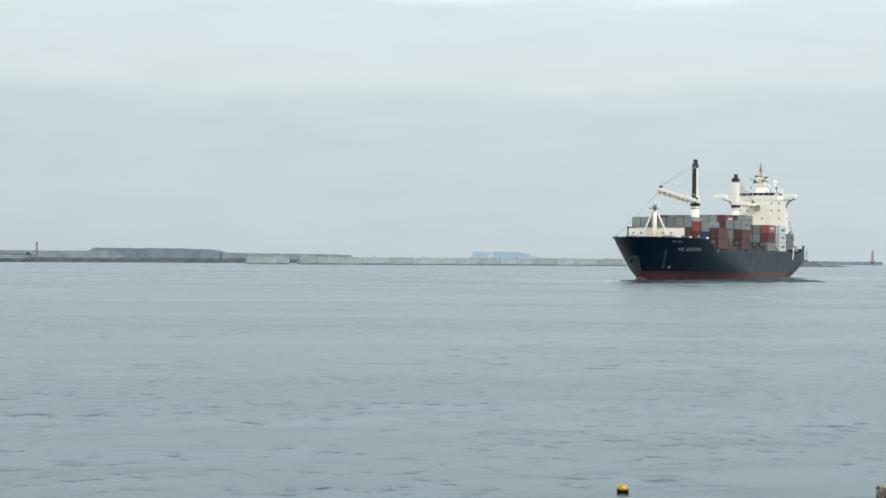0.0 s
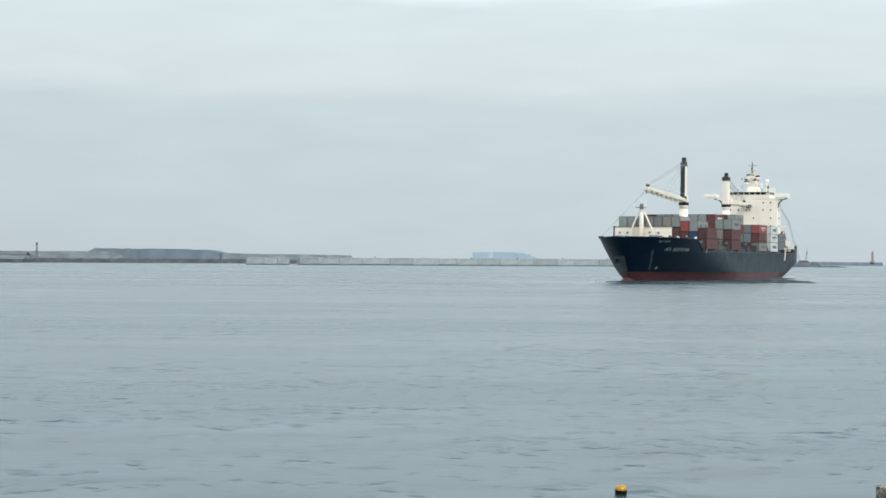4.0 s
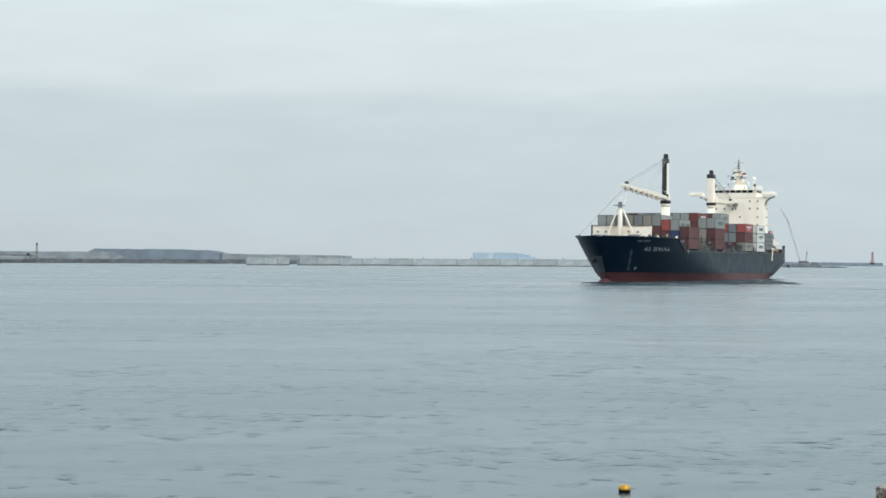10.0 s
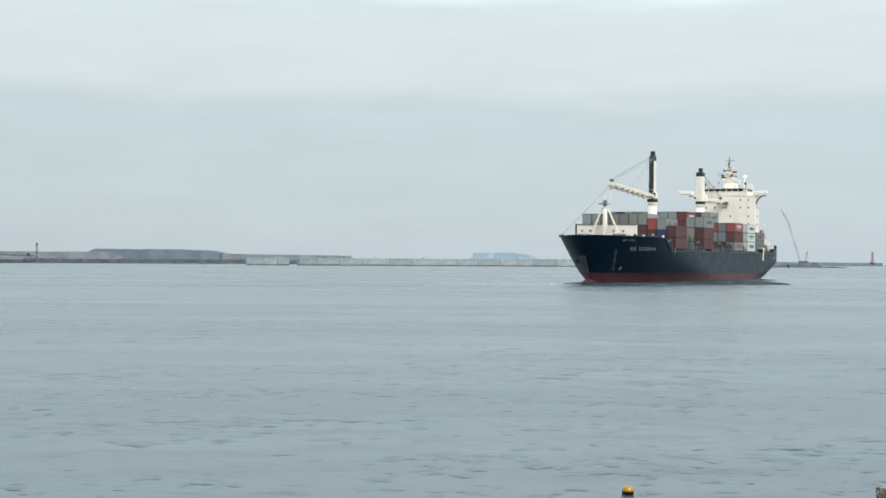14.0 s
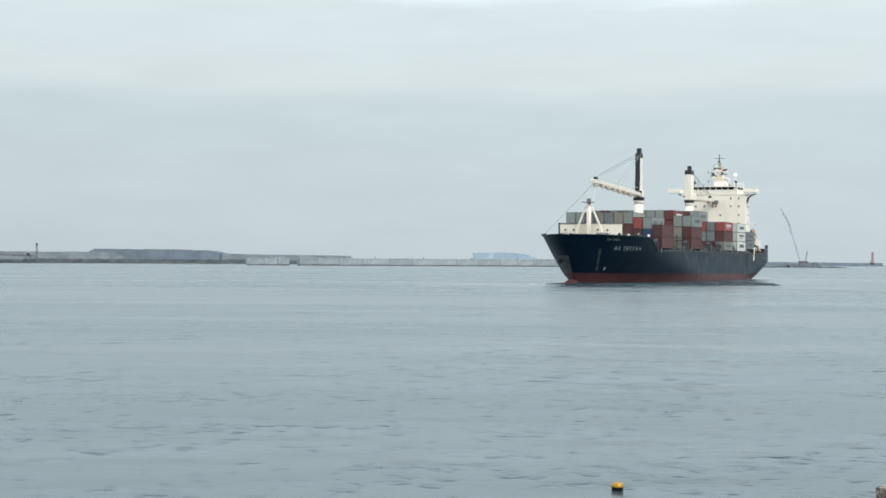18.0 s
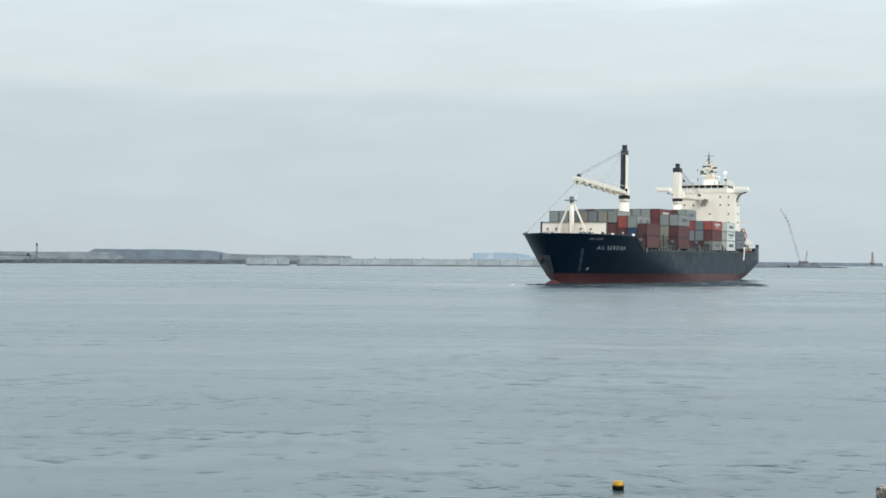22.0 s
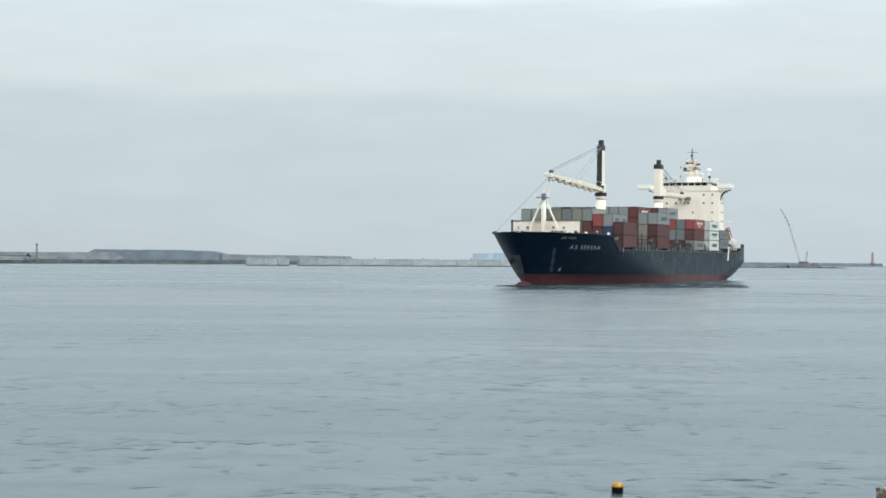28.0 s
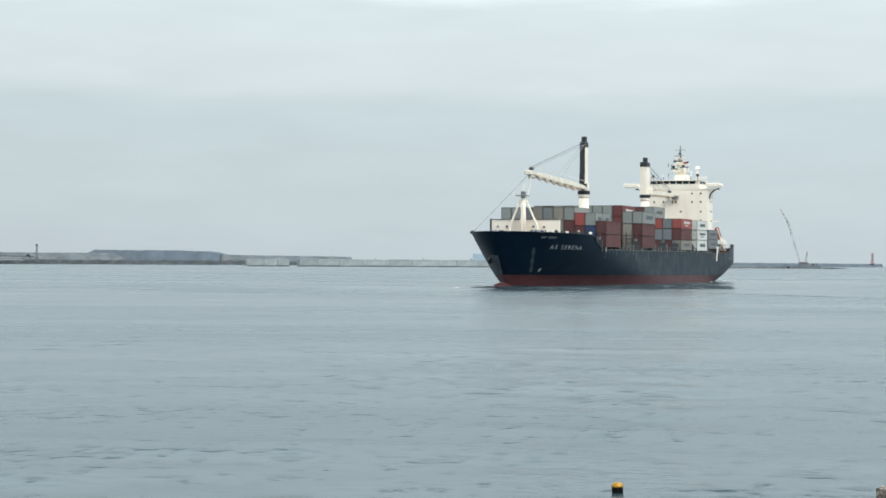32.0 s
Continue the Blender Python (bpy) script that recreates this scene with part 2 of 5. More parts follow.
# frames at half the panel colour, painting in the shadow between boxes
BOX_FRAME = {k: material("shaded_frame_" + k, tuple(0.5 * c for c in v.node_tree.nodes["Vector Math"].inputs[0].default_value[:3]), 0.6, var=0.2, scale=1.5) for k, v in BOX.items()}
M_MARK_DARK = material("dark_container_lettering", (0.10, 0.12, 0.13), 0.6, var=0.1, scale=1)
M_MARK_WHITE = material("white_container_lettering", (0.66, 0.64, 0.62), 0.6, var=0.1, scale=1)
M_CONCRETE = material("weathered_caisson_concrete", (0.34, 0.375, 0.385), 0.85, var=0.22, scale=7, stain=(0.17, 0.185, 0.19), stain_amount=0.75, smear=True, per_object=0.14)
M_CONCRETE_WET = material("wet_lower_concrete", (0.10, 0.11, 0.115), 0.6, var=0.2, scale=6)
M_REVET = material("rock_revetment", (0.05, 0.058, 0.064), 0.9, var=0.45, scale=9, bump=0.5, stain=(0.15, 0.15, 0.145), stain_amount=0.6, smear=True, span=(0.5, 0.66))
M_SAND = material("grey_fill_sand", (0.135, 0.155, 0.17), 0.95, var=0.35, scale=14, stain=(0.27, 0.25, 0.225), stain_amount=0.7, smear=True)
M_MOUND = material("grey_spoil_heap", (0.118, 0.145, 0.175), 0.95, var=0.26, scale=16, stain=(0.15, 0.17, 0.19), stain_amount=0.6)
# far colours shifted towards the sky's tone in place of real haze
M_FAR = material("hazed_blue_grey_steel", (0.38, 0.47, 0.555), 0.8, var=0.05, scale=20)
M_FAR_PALE = material("hazed_pale_paint", (0.50, 0.58, 0.65), 0.8, var=0.05, scale=20)
M_FAR_WHITE = material("hazed_white_paint", (0.72, 0.76, 0.80), 0.7, var=0.04, scale=20)
# red paled and greyed to carry the haze of distance
M_RED_HAZED = material("hazed_red_paint", (0.36, 0.255, 0.262), 0.7, var=0.06, scale=4)
M_BARGE = material("barge_grey_black", (0.15, 0.165, 0.18), 0.7, var=0.3, scale=6)
M_LATTICE = material("lattice_boom_steel", (0.13, 0.118, 0.122), 0.7, var=0.2, scale=5)
M_FLOAT = material("yellow_float_plastic", (0.46, 0.24, 0.02), 0.24, metal=0.45, var=0.15, scale=0.12, stain=(0.2, 0.12, 0.03), stain_amount=0.5)
M_FLOAT_DARK = material("fouled_black_plastic", (0.009, 0.008, 0.007), 0.5, var=0.4, scale=0.08, bump=0.006)
M_FLOAT_DARK.node_tree.nodes["Principled BSDF"].inputs["Specular IOR Level"].default_value = 0.05
M_STONE = material("pale_worn_stone", (0.50, 0.44, 0.37), 0.85, var=0.35, scale=0.22, bump=0.03, stain=(0.07, 0.045, 0.032), stain_amount=0.95, span=(0.42, 0.52))
M_FOAM = material("white_water_foam", (0.70, 0.74, 0.75), 0.8, var=0.12, scale=0.8)


# ---- mesh building ----
class Mesh:
    """Collects vertices and faces for one mesh."""

    def __init__(self):
        self.v, self.f = [], []

    def add(self, verts, faces):
        k = len(self.v)
        self.v += [tuple(p) for p in verts]
        self.f += [tuple(i + k for i in f) for f in faces]
        return self

    def box(self, x0, x1, y0, y1, z0, z1):
        return self.add([(x, y, z) for x in (x0, x1) for y in (y0, y1) for z in (z0, z1)],
                        [(0, 1, 3, 2), (4, 6, 7, 5), (0, 4, 5, 1), (2, 3, 7, 6), (0, 2, 6, 4), (1, 5, 7, 3)])

    def cbox(self, x0, x1, y0, y1, z0, z1, c):
        """A box whose upright and top edges are chamfered by c."""
        ring = [(x0 + c, y0), (x1 - c, y0), (x1, y0 + c), (x1, y1 - c), (x1 - c, y1), (x0 + c, y1), (x0, y1 - c), (x0, y0 + c)]
        xm, ym = (x0 + x1) / 2, (y0 + y1) / 2
        kx, ky = 1 - 2 * c / (x1 - x0), 1 - 2 * c / (y1 - y0)
        top = [(xm + (x - xm) * kx, ym + (y - ym) * ky) for x, y in ring]
        v = [(*p, z0) for p in ring] + [(*p, z1 - c) for p in ring] + [(*p, z1) for p in top]
        f = [tuple(range(7, -1, -1)), tuple(range(16, 24))]
        for a in (0, 8):
            f += [(a + i, a + (i + 1) % 8, a + 8 + (i + 1) % 8, a + 8 + i) for i in range(8)]
        return self.add(v, f)

    def tube(self, p0, p1, r0, r1=None, n=8):
        r1 = r0 if r1 is None else r1
        p0, p1 = Vector(p0), Vector(p1)
        q = (p1 - p0).to_track_quat("Z", "Y")
        v = [p + q @ Vector((r * math.cos(2 * math.pi * i / n), r * math.sin(2 * math.pi * i / n), 0)) for p, r in ((p0, r0), (p1, r1)) for i in range(n)]
        f = [(i, (i + 1) % n, n + (i + 1) % n, n + i) for i in range(n)] + [tuple(range(n - 1, -1, -1)), tuple(range(n, 2 * n))]
        return self.add(v, f)

    def taper(self, p0, p1, w0, h0, w1, h1):
        """A beam of rectangular section from p0 to p1: width across, height up."""
        p0, p1 = Vector(p0), Vector(p1)
        d = (p1 - p0).normalized()
        side = d.cross(Vector((0, 0, 1))).normalized()
        up = side.cross(d)
        v = [p + side * a * w / 2 + up * b * h / 2 for p, w, h in ((p0, w0, h0), (p1, w1, h1)) for a, b in ((-1, -1), (1, -1), (1, 1), (-1, 1))]
        return self.add(v, [(0, 1, 5, 4), (1, 2, 6, 5), (2, 3, 7, 6), (3, 0, 4, 7), (3, 2, 1, 0), (4, 5, 6, 7)])

    def prism(self, outline, z0, z1):
        """An upright prism over a plan outline, anticlockwise."""
        n = len(outline)
        return self.add([(*p, z0) for p in outline] + [(*p, z1) for p in outline],
                        [(i, (i + 1) % n, n + (i + 1) % n, n + i) for i in range(n)] + [tuple(range(n - 1, -1, -1)), tuple(range(n, 2 * n))])

    def ball(self, c, rx, ry, rz, n=12, m=8):
        v = [(c[0] + rx * math.sin(math.pi * j / m) * math.cos(2 * math.pi * i / n), c[1] + ry * math.sin(math.pi * j / m) * math.sin(2 * math.pi * i / n),
              c[2] + rz * math.cos(math.pi * j / m)) for j in range(1, m) for i in range(n)]
        f = [(j * n + i, (j + 1) * n + i, (j + 1) * n + (i + 1) % n, j * n + (i + 1) % n) for j in range(m - 2) for i in range(n)]
        v += [(c[0], c[1], c[2] + rz), (c[0], c[1], c[2] - rz)]
        t, b = len(v) - 2, len(v) - 1
        f += [(t, i, (i + 1) % n) for i in range(n)] + [(b, (m - 2) * n + (i + 1) % n, (m - 2) * n + i) for i in range(n)]
        return self.add(v, f)

    def grid(self, rows, close=False):
        """A sheet through rows of points of equal length."""
        n = len(rows[0])
        return self.add([p for r in rows for p in r], [(j * n + i, j * n + i + 1, (j + 1) * n + i + 1, (j + 1) * n + i) for j in range(len(rows) - 1) for i in range(n - 1)])

    def data(self, name, mat, smooth=False):
        me = bpy.data.meshes.new(name)
        me.from_pydata(self.v, [], self.f)
        me.materials.append(mat)
        if smooth:
            for p in me.polygons:
                p.use_smooth = True
        me.update()
        return me


def part(name, mesh, mat, parent, label="", smooth=False):
    me = mesh if isinstance(mesh, bpy.types.Mesh) else mesh.data(name, mat, smooth)
    ob = new(name, me)
    ob.parent = parent
    return tagged(ob, label)


def thing(name, label, category, group="", at=None):
    ob = new(name)
    ob.empty_display_size = 0.5
    if at is not None:
        ob.matrix_world = at
    return tagged(ob, label, category, group)


def setting(name, mesh, mat, label="", smooth=False):
    ob = new(name, mesh.data(name, mat, smooth))
    return tagged(ob, label, kind="structure")


def text_mesh(body, size, space=1.0):
    cu = bpy.data.curves.new("lettering", "FONT")
    cu.body, cu.size, cu.space_character, cu.shear = body, size, space, 0.25
    ob = new("lettering_source", cu)
    bpy.context.view_layer.update()
    me = bpy.data.meshes.new_from_object(ob.evaluated_get(bpy.context.evaluated_depsgraph_get()))
    bpy.data.objects.remove(ob)
    return me


# ---- the sea ----
def make_water():
    rng = np.random.default_rng(4)
    side_x = [0.15]
    while side_x[-1] < 165:
        side_x.append(side_x[-1] + 0.15 + 0.0046 * max(0.0, side_x[-1] - 11))
    side_x = np.array(side_x)
    far_x = 165 * np.geomspace(1.01, 42, 30)
    xs = np.concatenate([-far_x[::-1], -side_x[::-1], [0.0], side_x, far_x])
    ys = [24.0]
    while ys[-1] < 720:
        ys.append(ys[-1] + max(0.12, 0.0025 * ys[-1]))
    far_y = 720 * np.geomspace(1.004, 9, 70)
    back_y = 24 - np.geomspace(1, 1500, 16)
    ys = np.concatenate([back_y[::-1], ys, far_y])
    X, Y = np.meshgrid(xs, ys)
    spacing = np.maximum(0.16, 0.0025 * np.abs(Y))

    def field(lo, hi, count, spread, power):
        out = np.zeros_like(X)
        for k in range(count):
            wave = lo * (hi / lo) ** rng.random()
            a = radians(252) + rng.normal() * spread
            kx, ky = math.cos(a) * 2 * math.pi / wave, math.sin(a) * 2 * math.pi / wave
            out += wave ** power * np.sin(kx * X + ky * Y + rng.random() * 6.28) * np.clip(wave / (2.2 * spacing) - 1, 0, 1)
        return out / math.sqrt(count / 2)
    low = field(3.5, 11, 18, 0.8, 0.5)
    chop = field(0.42, 1.0, 48, 0.35, 0.6)
    ridge = field(0.9, 2.4, 40, 0.30, 0.6)
    gust = field(12, 40, 8, 1.4, 0.0)
    open_water = np.clip((Y - 90) / 180, 0, 1)
    # gusts raise scattered steep wavelets over a nearly calm surface
    Z = (0.012 - 0.009 * open_water) * low + 0.005 * chop * np.clip(0.8 + 0.45 * gust, 0.25, 2.0)
    Z += 0.016 * np.clip(chop - 1.2 + 0.15 * gust, 0, 1.2) + 0.014 * np.clip(ridge - 1.9 + 0.25 * gust, 0, 1.2)
    Z *= np.clip((165 - np.abs(X)) / 20, 0, 1) * np.clip((Y - 24) / 5, 0, 1) * np.clip((720 - Y) / 200, 0, 1)
    h, w = X.shape
    me = bpy.data.meshes.new("water")
    co = np.stack([X, Y, Z], -1).reshape(-1, 3)
    i = np.arange((h - 1) * w).reshape(h - 1, w)[:, :-1].ravel()
    quads = np.stack([i, i + 1, i + w + 1, i + w], 1)
    me.vertices.add(len(co))
    me.vertices.foreach_set("co", co.ravel())
    me.loops.add(quads.size)
    me.loops.foreach_set("vertex_index", quads.ravel())
    me.polygons.add(len(quads))
    me.polygons.foreach_set("loop_start", np.arange(0, quads.size, 4))
    me.polygons.foreach_set("use_smooth", np.ones(len(quads), dtype=bool))
    me.materials.append(M_WATER)
    me.update(calc_edges=True)
    return tagged(new("water", me), "grey-blue harbour water with small wind ripples and calm slicks", kind="structure")


water = make_water()


# ---- the far shore ----
def jitter(a):
    return random.uniform(-a, a)


def bank(name, crest, depth, mat, label, step=12.0, rough=0.6, front=6.0):
    """A long bank: crest is (x, y, top) knots from left to right; it falls to the water at the front and runs back by depth."""
    rows = [[], [], [], [], []]
    for (xa, ya, za), (xb, yb, zb) in zip(crest, crest[1:]):
        n = max(2, int(math.hypot(xb - xa, yb - ya) / step))
        for k in range(n + (1 if (xb, yb, zb) == crest[-1] else 0)):
            u = k / n
            x, y, z = xa + (xb - xa) * u, ya + (yb - ya) * u, za + (zb - za) * u + jitter(rough) * 0.5
            rows[0].append((x, y - front, -1.0))
            rows[1].append((x, y - front * 0.5 + jitter(rough), z * 0.5 + jitter(rough)))
            rows[2].append((x, y, z))
            rows[3].append((x, y + depth, z + jitter(rough) * 0.3))
            rows[4].append((x, y + depth + 8, -1.0))
    m = Mesh().grid(rows)
    n = len(rows[0])
    m.add([r[0] for r in rows], [(0, 1, 2, 3, 4)]).add([r[-1] for r in rows], [(4, 3, 2, 1, 0)])
    return setting(name, m, mat, label)


# reclaimed land with a flat-topped spoil heap behind a rock revetment
bank("ground_fill", [(-1500, 2050, 13.6), (-640, 2120, 13.8), (-440, 2200, 13.9), (-280, 2320, 13.0), (-127, 2330, 11.2), (-118, 2331, 1.0)], 160, M_SAND, "grey reclaimed land behind a rock revetment", rough=0.5, front=14)
bank("ground_heap", [(-438, 2216, 13), (-428, 2218, 17.6), (-330, 2262, 17.6), (-296, 2282, 16.8), (-283, 2290, 13.2)], 90, M_MOUND, "flat-topped grey spoil heap on reclaimed land", step=8, rough=0.7, front=9)
bank("ground_revetment", [(-1500, 2015, 4.8), (-497, 2036, 5.0), (-400, 2190, 5.2), (-250, 2290, 5.4), (-122, 2300, 5.0)], 24, M_REVET, "dark rock revetment along the reclaimed land", step=5, rough=1.1, front=9)


def breakwater(name, x0, y0, x1, y1, top, pieces, label):
    """A caisson breakwater: concrete blocks side by side with recessed joints, a parapet and a wet foot."""
    d = Vector((x1 - x0, y1 - y0, 0))
    length = d.length
    d.normalize()
    back = Vector((-d.y, d.x, 0))
    ang = math.atan2(d.y, d.x)
    core = new(name, Mesh().box(0.5, length - 0.5, 1.2, 7.5, -2, top - 1.2).data(name, M_CONCRETE_WET))
    core.matrix_world = Matrix.Translation((x0, y0, 0)) @ Matrix.Rotation(ang, 4, "Z")
    tagged(core, label, kind="structure")
    cuts = [0.0]
    for k in range(pieces):
        cuts.append(cuts[-1] + random.uniform(0.65, 1.35))
    cuts = [c * length / cuts[-1] for c in cuts]
    for a, b in zip(cuts, cuts[1:]):
        w = b - a
        h = top + jitter(0.25)
        block = part("caisson", Mesh().cbox(0.15, w - 0.15, 0, 4.0, -1.5, h, 0.15), M_CONCRETE, core)
        block.location = (a, jitter(0.25), 0)
        part("caisson_deck", Mesh().cbox(0.3, w - 0.3, 4.3, 8.0, -1.5, h - 1.0, 0.15), M_CONCRETE, core).location = (a, 0, 0)
        part("wet_foot", Mesh().box(0.1, w - 0.1, -0.6, -0.3, -1.5, 1.0 + jitter(0.3)), M_CONCRETE_WET, core).location = (a, 0, 0)
    return core


breakwater("breakwater_near", -193, 1778, -152, 1790, 7.1, 3, "pale concrete caisson breakwater, stained at the waterline")
breakwater("breakwater_far", -143, 1800, 300, 1990, 7.6, 20, "long pale concrete caisson breakwater with open joints")


def bollards():
    for k in range(9):
        u = (k + 0.5) / 9
        x, y = -143 + 443 * u, 1800 + 190 * u
        t = thing("mooring_bollard", "small dark bollard on a concrete breakwater", "bollard", "bollards on the breakwater", Matrix.Translation((x, y + 6, 6.4)))
        part("post", Mesh().tube((0, 0, 0), (0, 0, 2.0), 0.45, 0.4, 10), M_STEEL, t)
        part("cap", Mesh().tube((0, 0, 2.0), (0, 0, 2.4), 0.7, 0.6, 10), M_STEEL, t)


bollards()


# light post and loading boom on the left point
def light_post():
    t = thing("beacon_post", "dark lattice beacon post on the shore", "beacon", at=Matrix.Translation((-461, 2050, 5.0)))
    m = Mesh()
    for a in (-0.9, 0.9):
        for b in (-0.9, 0.9):
            m.tube((a, b, 0), (a * 0.6, b * 0.6, 16), 0.28, 0.22, 6)
    for k in range(6):
        z = 1 + k * 2.5
        m.tube((-0.8, -0.8, z), (0.8, -0.8, z + 2.2), 0.14, n=5).tube((0.8, 0.8, z), (-0.8, 0.8, z + 2.2), 0.14, n=5)
    part("lattice_mast", m, M_BARGE, t)
    part("lantern", Mesh().tube((0, 0, 16), (0, 0, 18), 1.0, 0.8, 10), M_STEEL, t)
    part("gallery", Mesh().tube((0, 0, 15.6), (0, 0, 16), 1.5, 1.5, 10), M_STEEL, t)
    p = thing("jetty_boom", "low dark conveyor boom on trestle legs by the shore", "conveyor", at=Matrix.Translation((-520, 2030, 5.0)))
    part("boom", Mesh().taper((-40, 0, 5.5), (58, 12, 3.4), 1.6, 1.2, 1.4, 1.0), M_LATTICE, p)
    part("handrail", Mesh().taper((-40, 0, 8.0), (18, 6.4, 6.9), 0.5, 0.9, 0.5, 0.9), M_RED_HAZED, p, "red handrail with distance haze in its colour")
    for x in (-30, -8, 14, 36, 54):
        part("leg", Mesh().tube((x, 3 + x * 0.12, -1), (x, 3 + x * 0.12, 5), 0.5, 0.4, 8), M_STEEL, p)
    part("winch_house", Mesh().cbox(50, 53, 8, 11, 3.5, 6.4, 0.2), M_STEEL, p)
    q = thing("quay_shed", "low pale grey shed on the rock shore", "shed", at=Matrix.Translation((-488, 2024, 4.2)))
    part("wall", Mesh().cbox(-24, 18, -3, 3, 0, 2.4, 0.1), M_CONCRETE, q)
    part("roof", Mesh().add([(-24.5, -3.4, 2.4), (18.5, -3.4, 2.4), (18.5, 0, 3.1), (-24.5, 0, 3.1), (18.5, 3.4, 2.4), (-24.5, 3.4, 2.4)],
                            [(0, 1, 2, 3), (3, 2, 4, 5), (5, 4, 1, 0), (1, 4, 2), (0, 3, 5)]), M_GREY_STEEL, q)


light_post()


# low mole with a crane barge, and a red harbour light further out
bank("ground_mole", [(255, 2030, 3.6), (380, 2120, 3.4), (431, 2120, 3.2)], 14, M_SAND, "low grey mole running out from the breakwater", step=9, rough=0.3, front=3)
bank("ground_mole_foot", [(255, 2022, 0.9), (380, 2112, 0.9), (434, 2108, 1.1), (450, 2085, 1.5), (463, 2072, 0.5)], 5, M_REVET, "dark rock foot of the mole", step=4, rough=0.5, front=3)
bank("ground_outer_mole", [(240, 3330, 7.2), (560, 3360, 7.2), (760, 3500, 6.8), (866, 3560, 6.6)], 24, M_MOUND, "far low breakwater", step=14, rough=0.6, front=7)


def crane_barge():
    c = Vector((416.5, 2100, 0))
    b = thing("crane_barge", "dark work barge moored at the mole", "barge", at=Matrix.Translation(c))
    part("hull", Mesh().add([(-14, -7, -0.5), (20, -7, -0.5), (22, -7, 3.2), (-16, -7, 3.2), (-14, 7, -0.5), (20, 7, -0.5), (22, 7, 3.2), (-16, 7, 3.2)],
                            [(0, 1, 2, 3), (7, 6, 5, 4), (3, 2, 6, 7), (4, 5, 1, 0), (1, 5, 6, 2), (4, 0, 3, 7)]), M_BARGE, b)
    part("cabin", Mesh().cbox(13, 19, -4, 4, 3.2, 6.4, 0.2), M_GREY_STEEL, b)
    for x in (-11, -4, 9, 17):
        part("bollard", Mesh().tube((x, -6, 3.2), (x, -6, 4.2), 0.4, n=8), M_STEEL, b)
    k = thing("crawler_crane", "crawler crane with a raised red and white lattice boom", "crane", at=Matrix.Translation(c + Vector((2, 0, 3.2))))
    for y in (-3, 3):
        part("track", Mesh().cbox(-4.5, 4.5, y - 0.6, y + 0.6, 0, 1.5, 0.3), M_BARGE, k)
    part("upper_works", Mesh().cbox(-4, 5, -2, 2, 1.6, 4.6, 0.3), M_LATTICE, k)
    part("operator_cab", Mesh().cbox(-5.4, -4.1, -2, 0, 1.7, 4.4, 0.2), M_GREY_STEEL, k)
    part("counterweight", Mesh().cbox(5, 6.6, -2.2, 2.2, 1.6, 4.0, 0.3), M_BARGE, k)
    foot, tip = Vector((-3, 0, 2.4)), Vector((-27.5, -6, 65.5))
    n = 15

    def along(u):
        # the fly section on top leans further out than the boom
        return foot.lerp(tip, u) + Vector((3.2 * (u / 0.76 if u < 0.76 else (1 - u) / 0.24), 0, 0))
    d = (tip - foot).normalized()
    side = d.cross(Vector((0, 1, 0))).normalized()
    out = side.cross(d)
    for j in range(n):
        m = Mesh()
        pts = []
        for u in (j / n, (j + 1) / n):
            w = 0.7 * min(1, 8 * u + 0.3, 6 * (1 - u) + 0.3)
            c0 = along(u)
            pts.append([c0 + side * a * w + out * e * w for a, e in ((-1, -1), (1, -1), (1, 1), (-1, 1))])
        for q in range(4):
            m.tube(pts[0][q], pts[1][q], 0.09 if j < 10 else 0.08, n=5)
            m.tube(pts[0][q], pts[1][(q + 1) % 4], 0.06, n=4)
        part("boom_section", m, M_RED_HAZED if j > 12 else M_LATTICE if j > 9 else M_RED_HAZED if (j // 2) % 2 == 0 else M_FAR, k)
    mast = Vector((5, 0, 17))
    part("gantry", Mesh().tube((2, -1, 4.5), mast, 0.25, n=6).tube((4.5, 1, 4.5), mast, 0.25, n=6), M_LATTICE, k)
    part("pendant", Mesh().tube(mast, along(0.97), 0.035, n=4), M_WIRE, k)


crane_barge()


def harbour_light():
    t = thing("harbour_light", "red harbour light tower on the end of a breakwater", "lighthouse", at=Matrix.Translation((843, 3545, 6.0)))
    part("plinth", Mesh().cbox(-3.6, 3.6, -3.6, 3.6, 0, 3.5, 0.3), M_RED_HAZED, t)
    part("tower", Mesh().tube((0, 0, 3.5), (0, 0, 19), 2.5, 1.9, 16), M_RED_HAZED, t)
    part("gallery", Mesh().tube((0, 0, 19), (0, 0, 19.6), 2.8, 2.8, 16), M_RED_HAZED, t)
    part("lantern", Mesh().tube((0, 0, 19.6), (0, 0, 22), 1.5, 1.5, 12), M_RED_HAZED, t)
    part("cupola", Mesh().tube((0, 0, 22), (0, 0, 23.2), 1.7, 0.2, 12), M_RED_HAZED, t)


harbour_light()


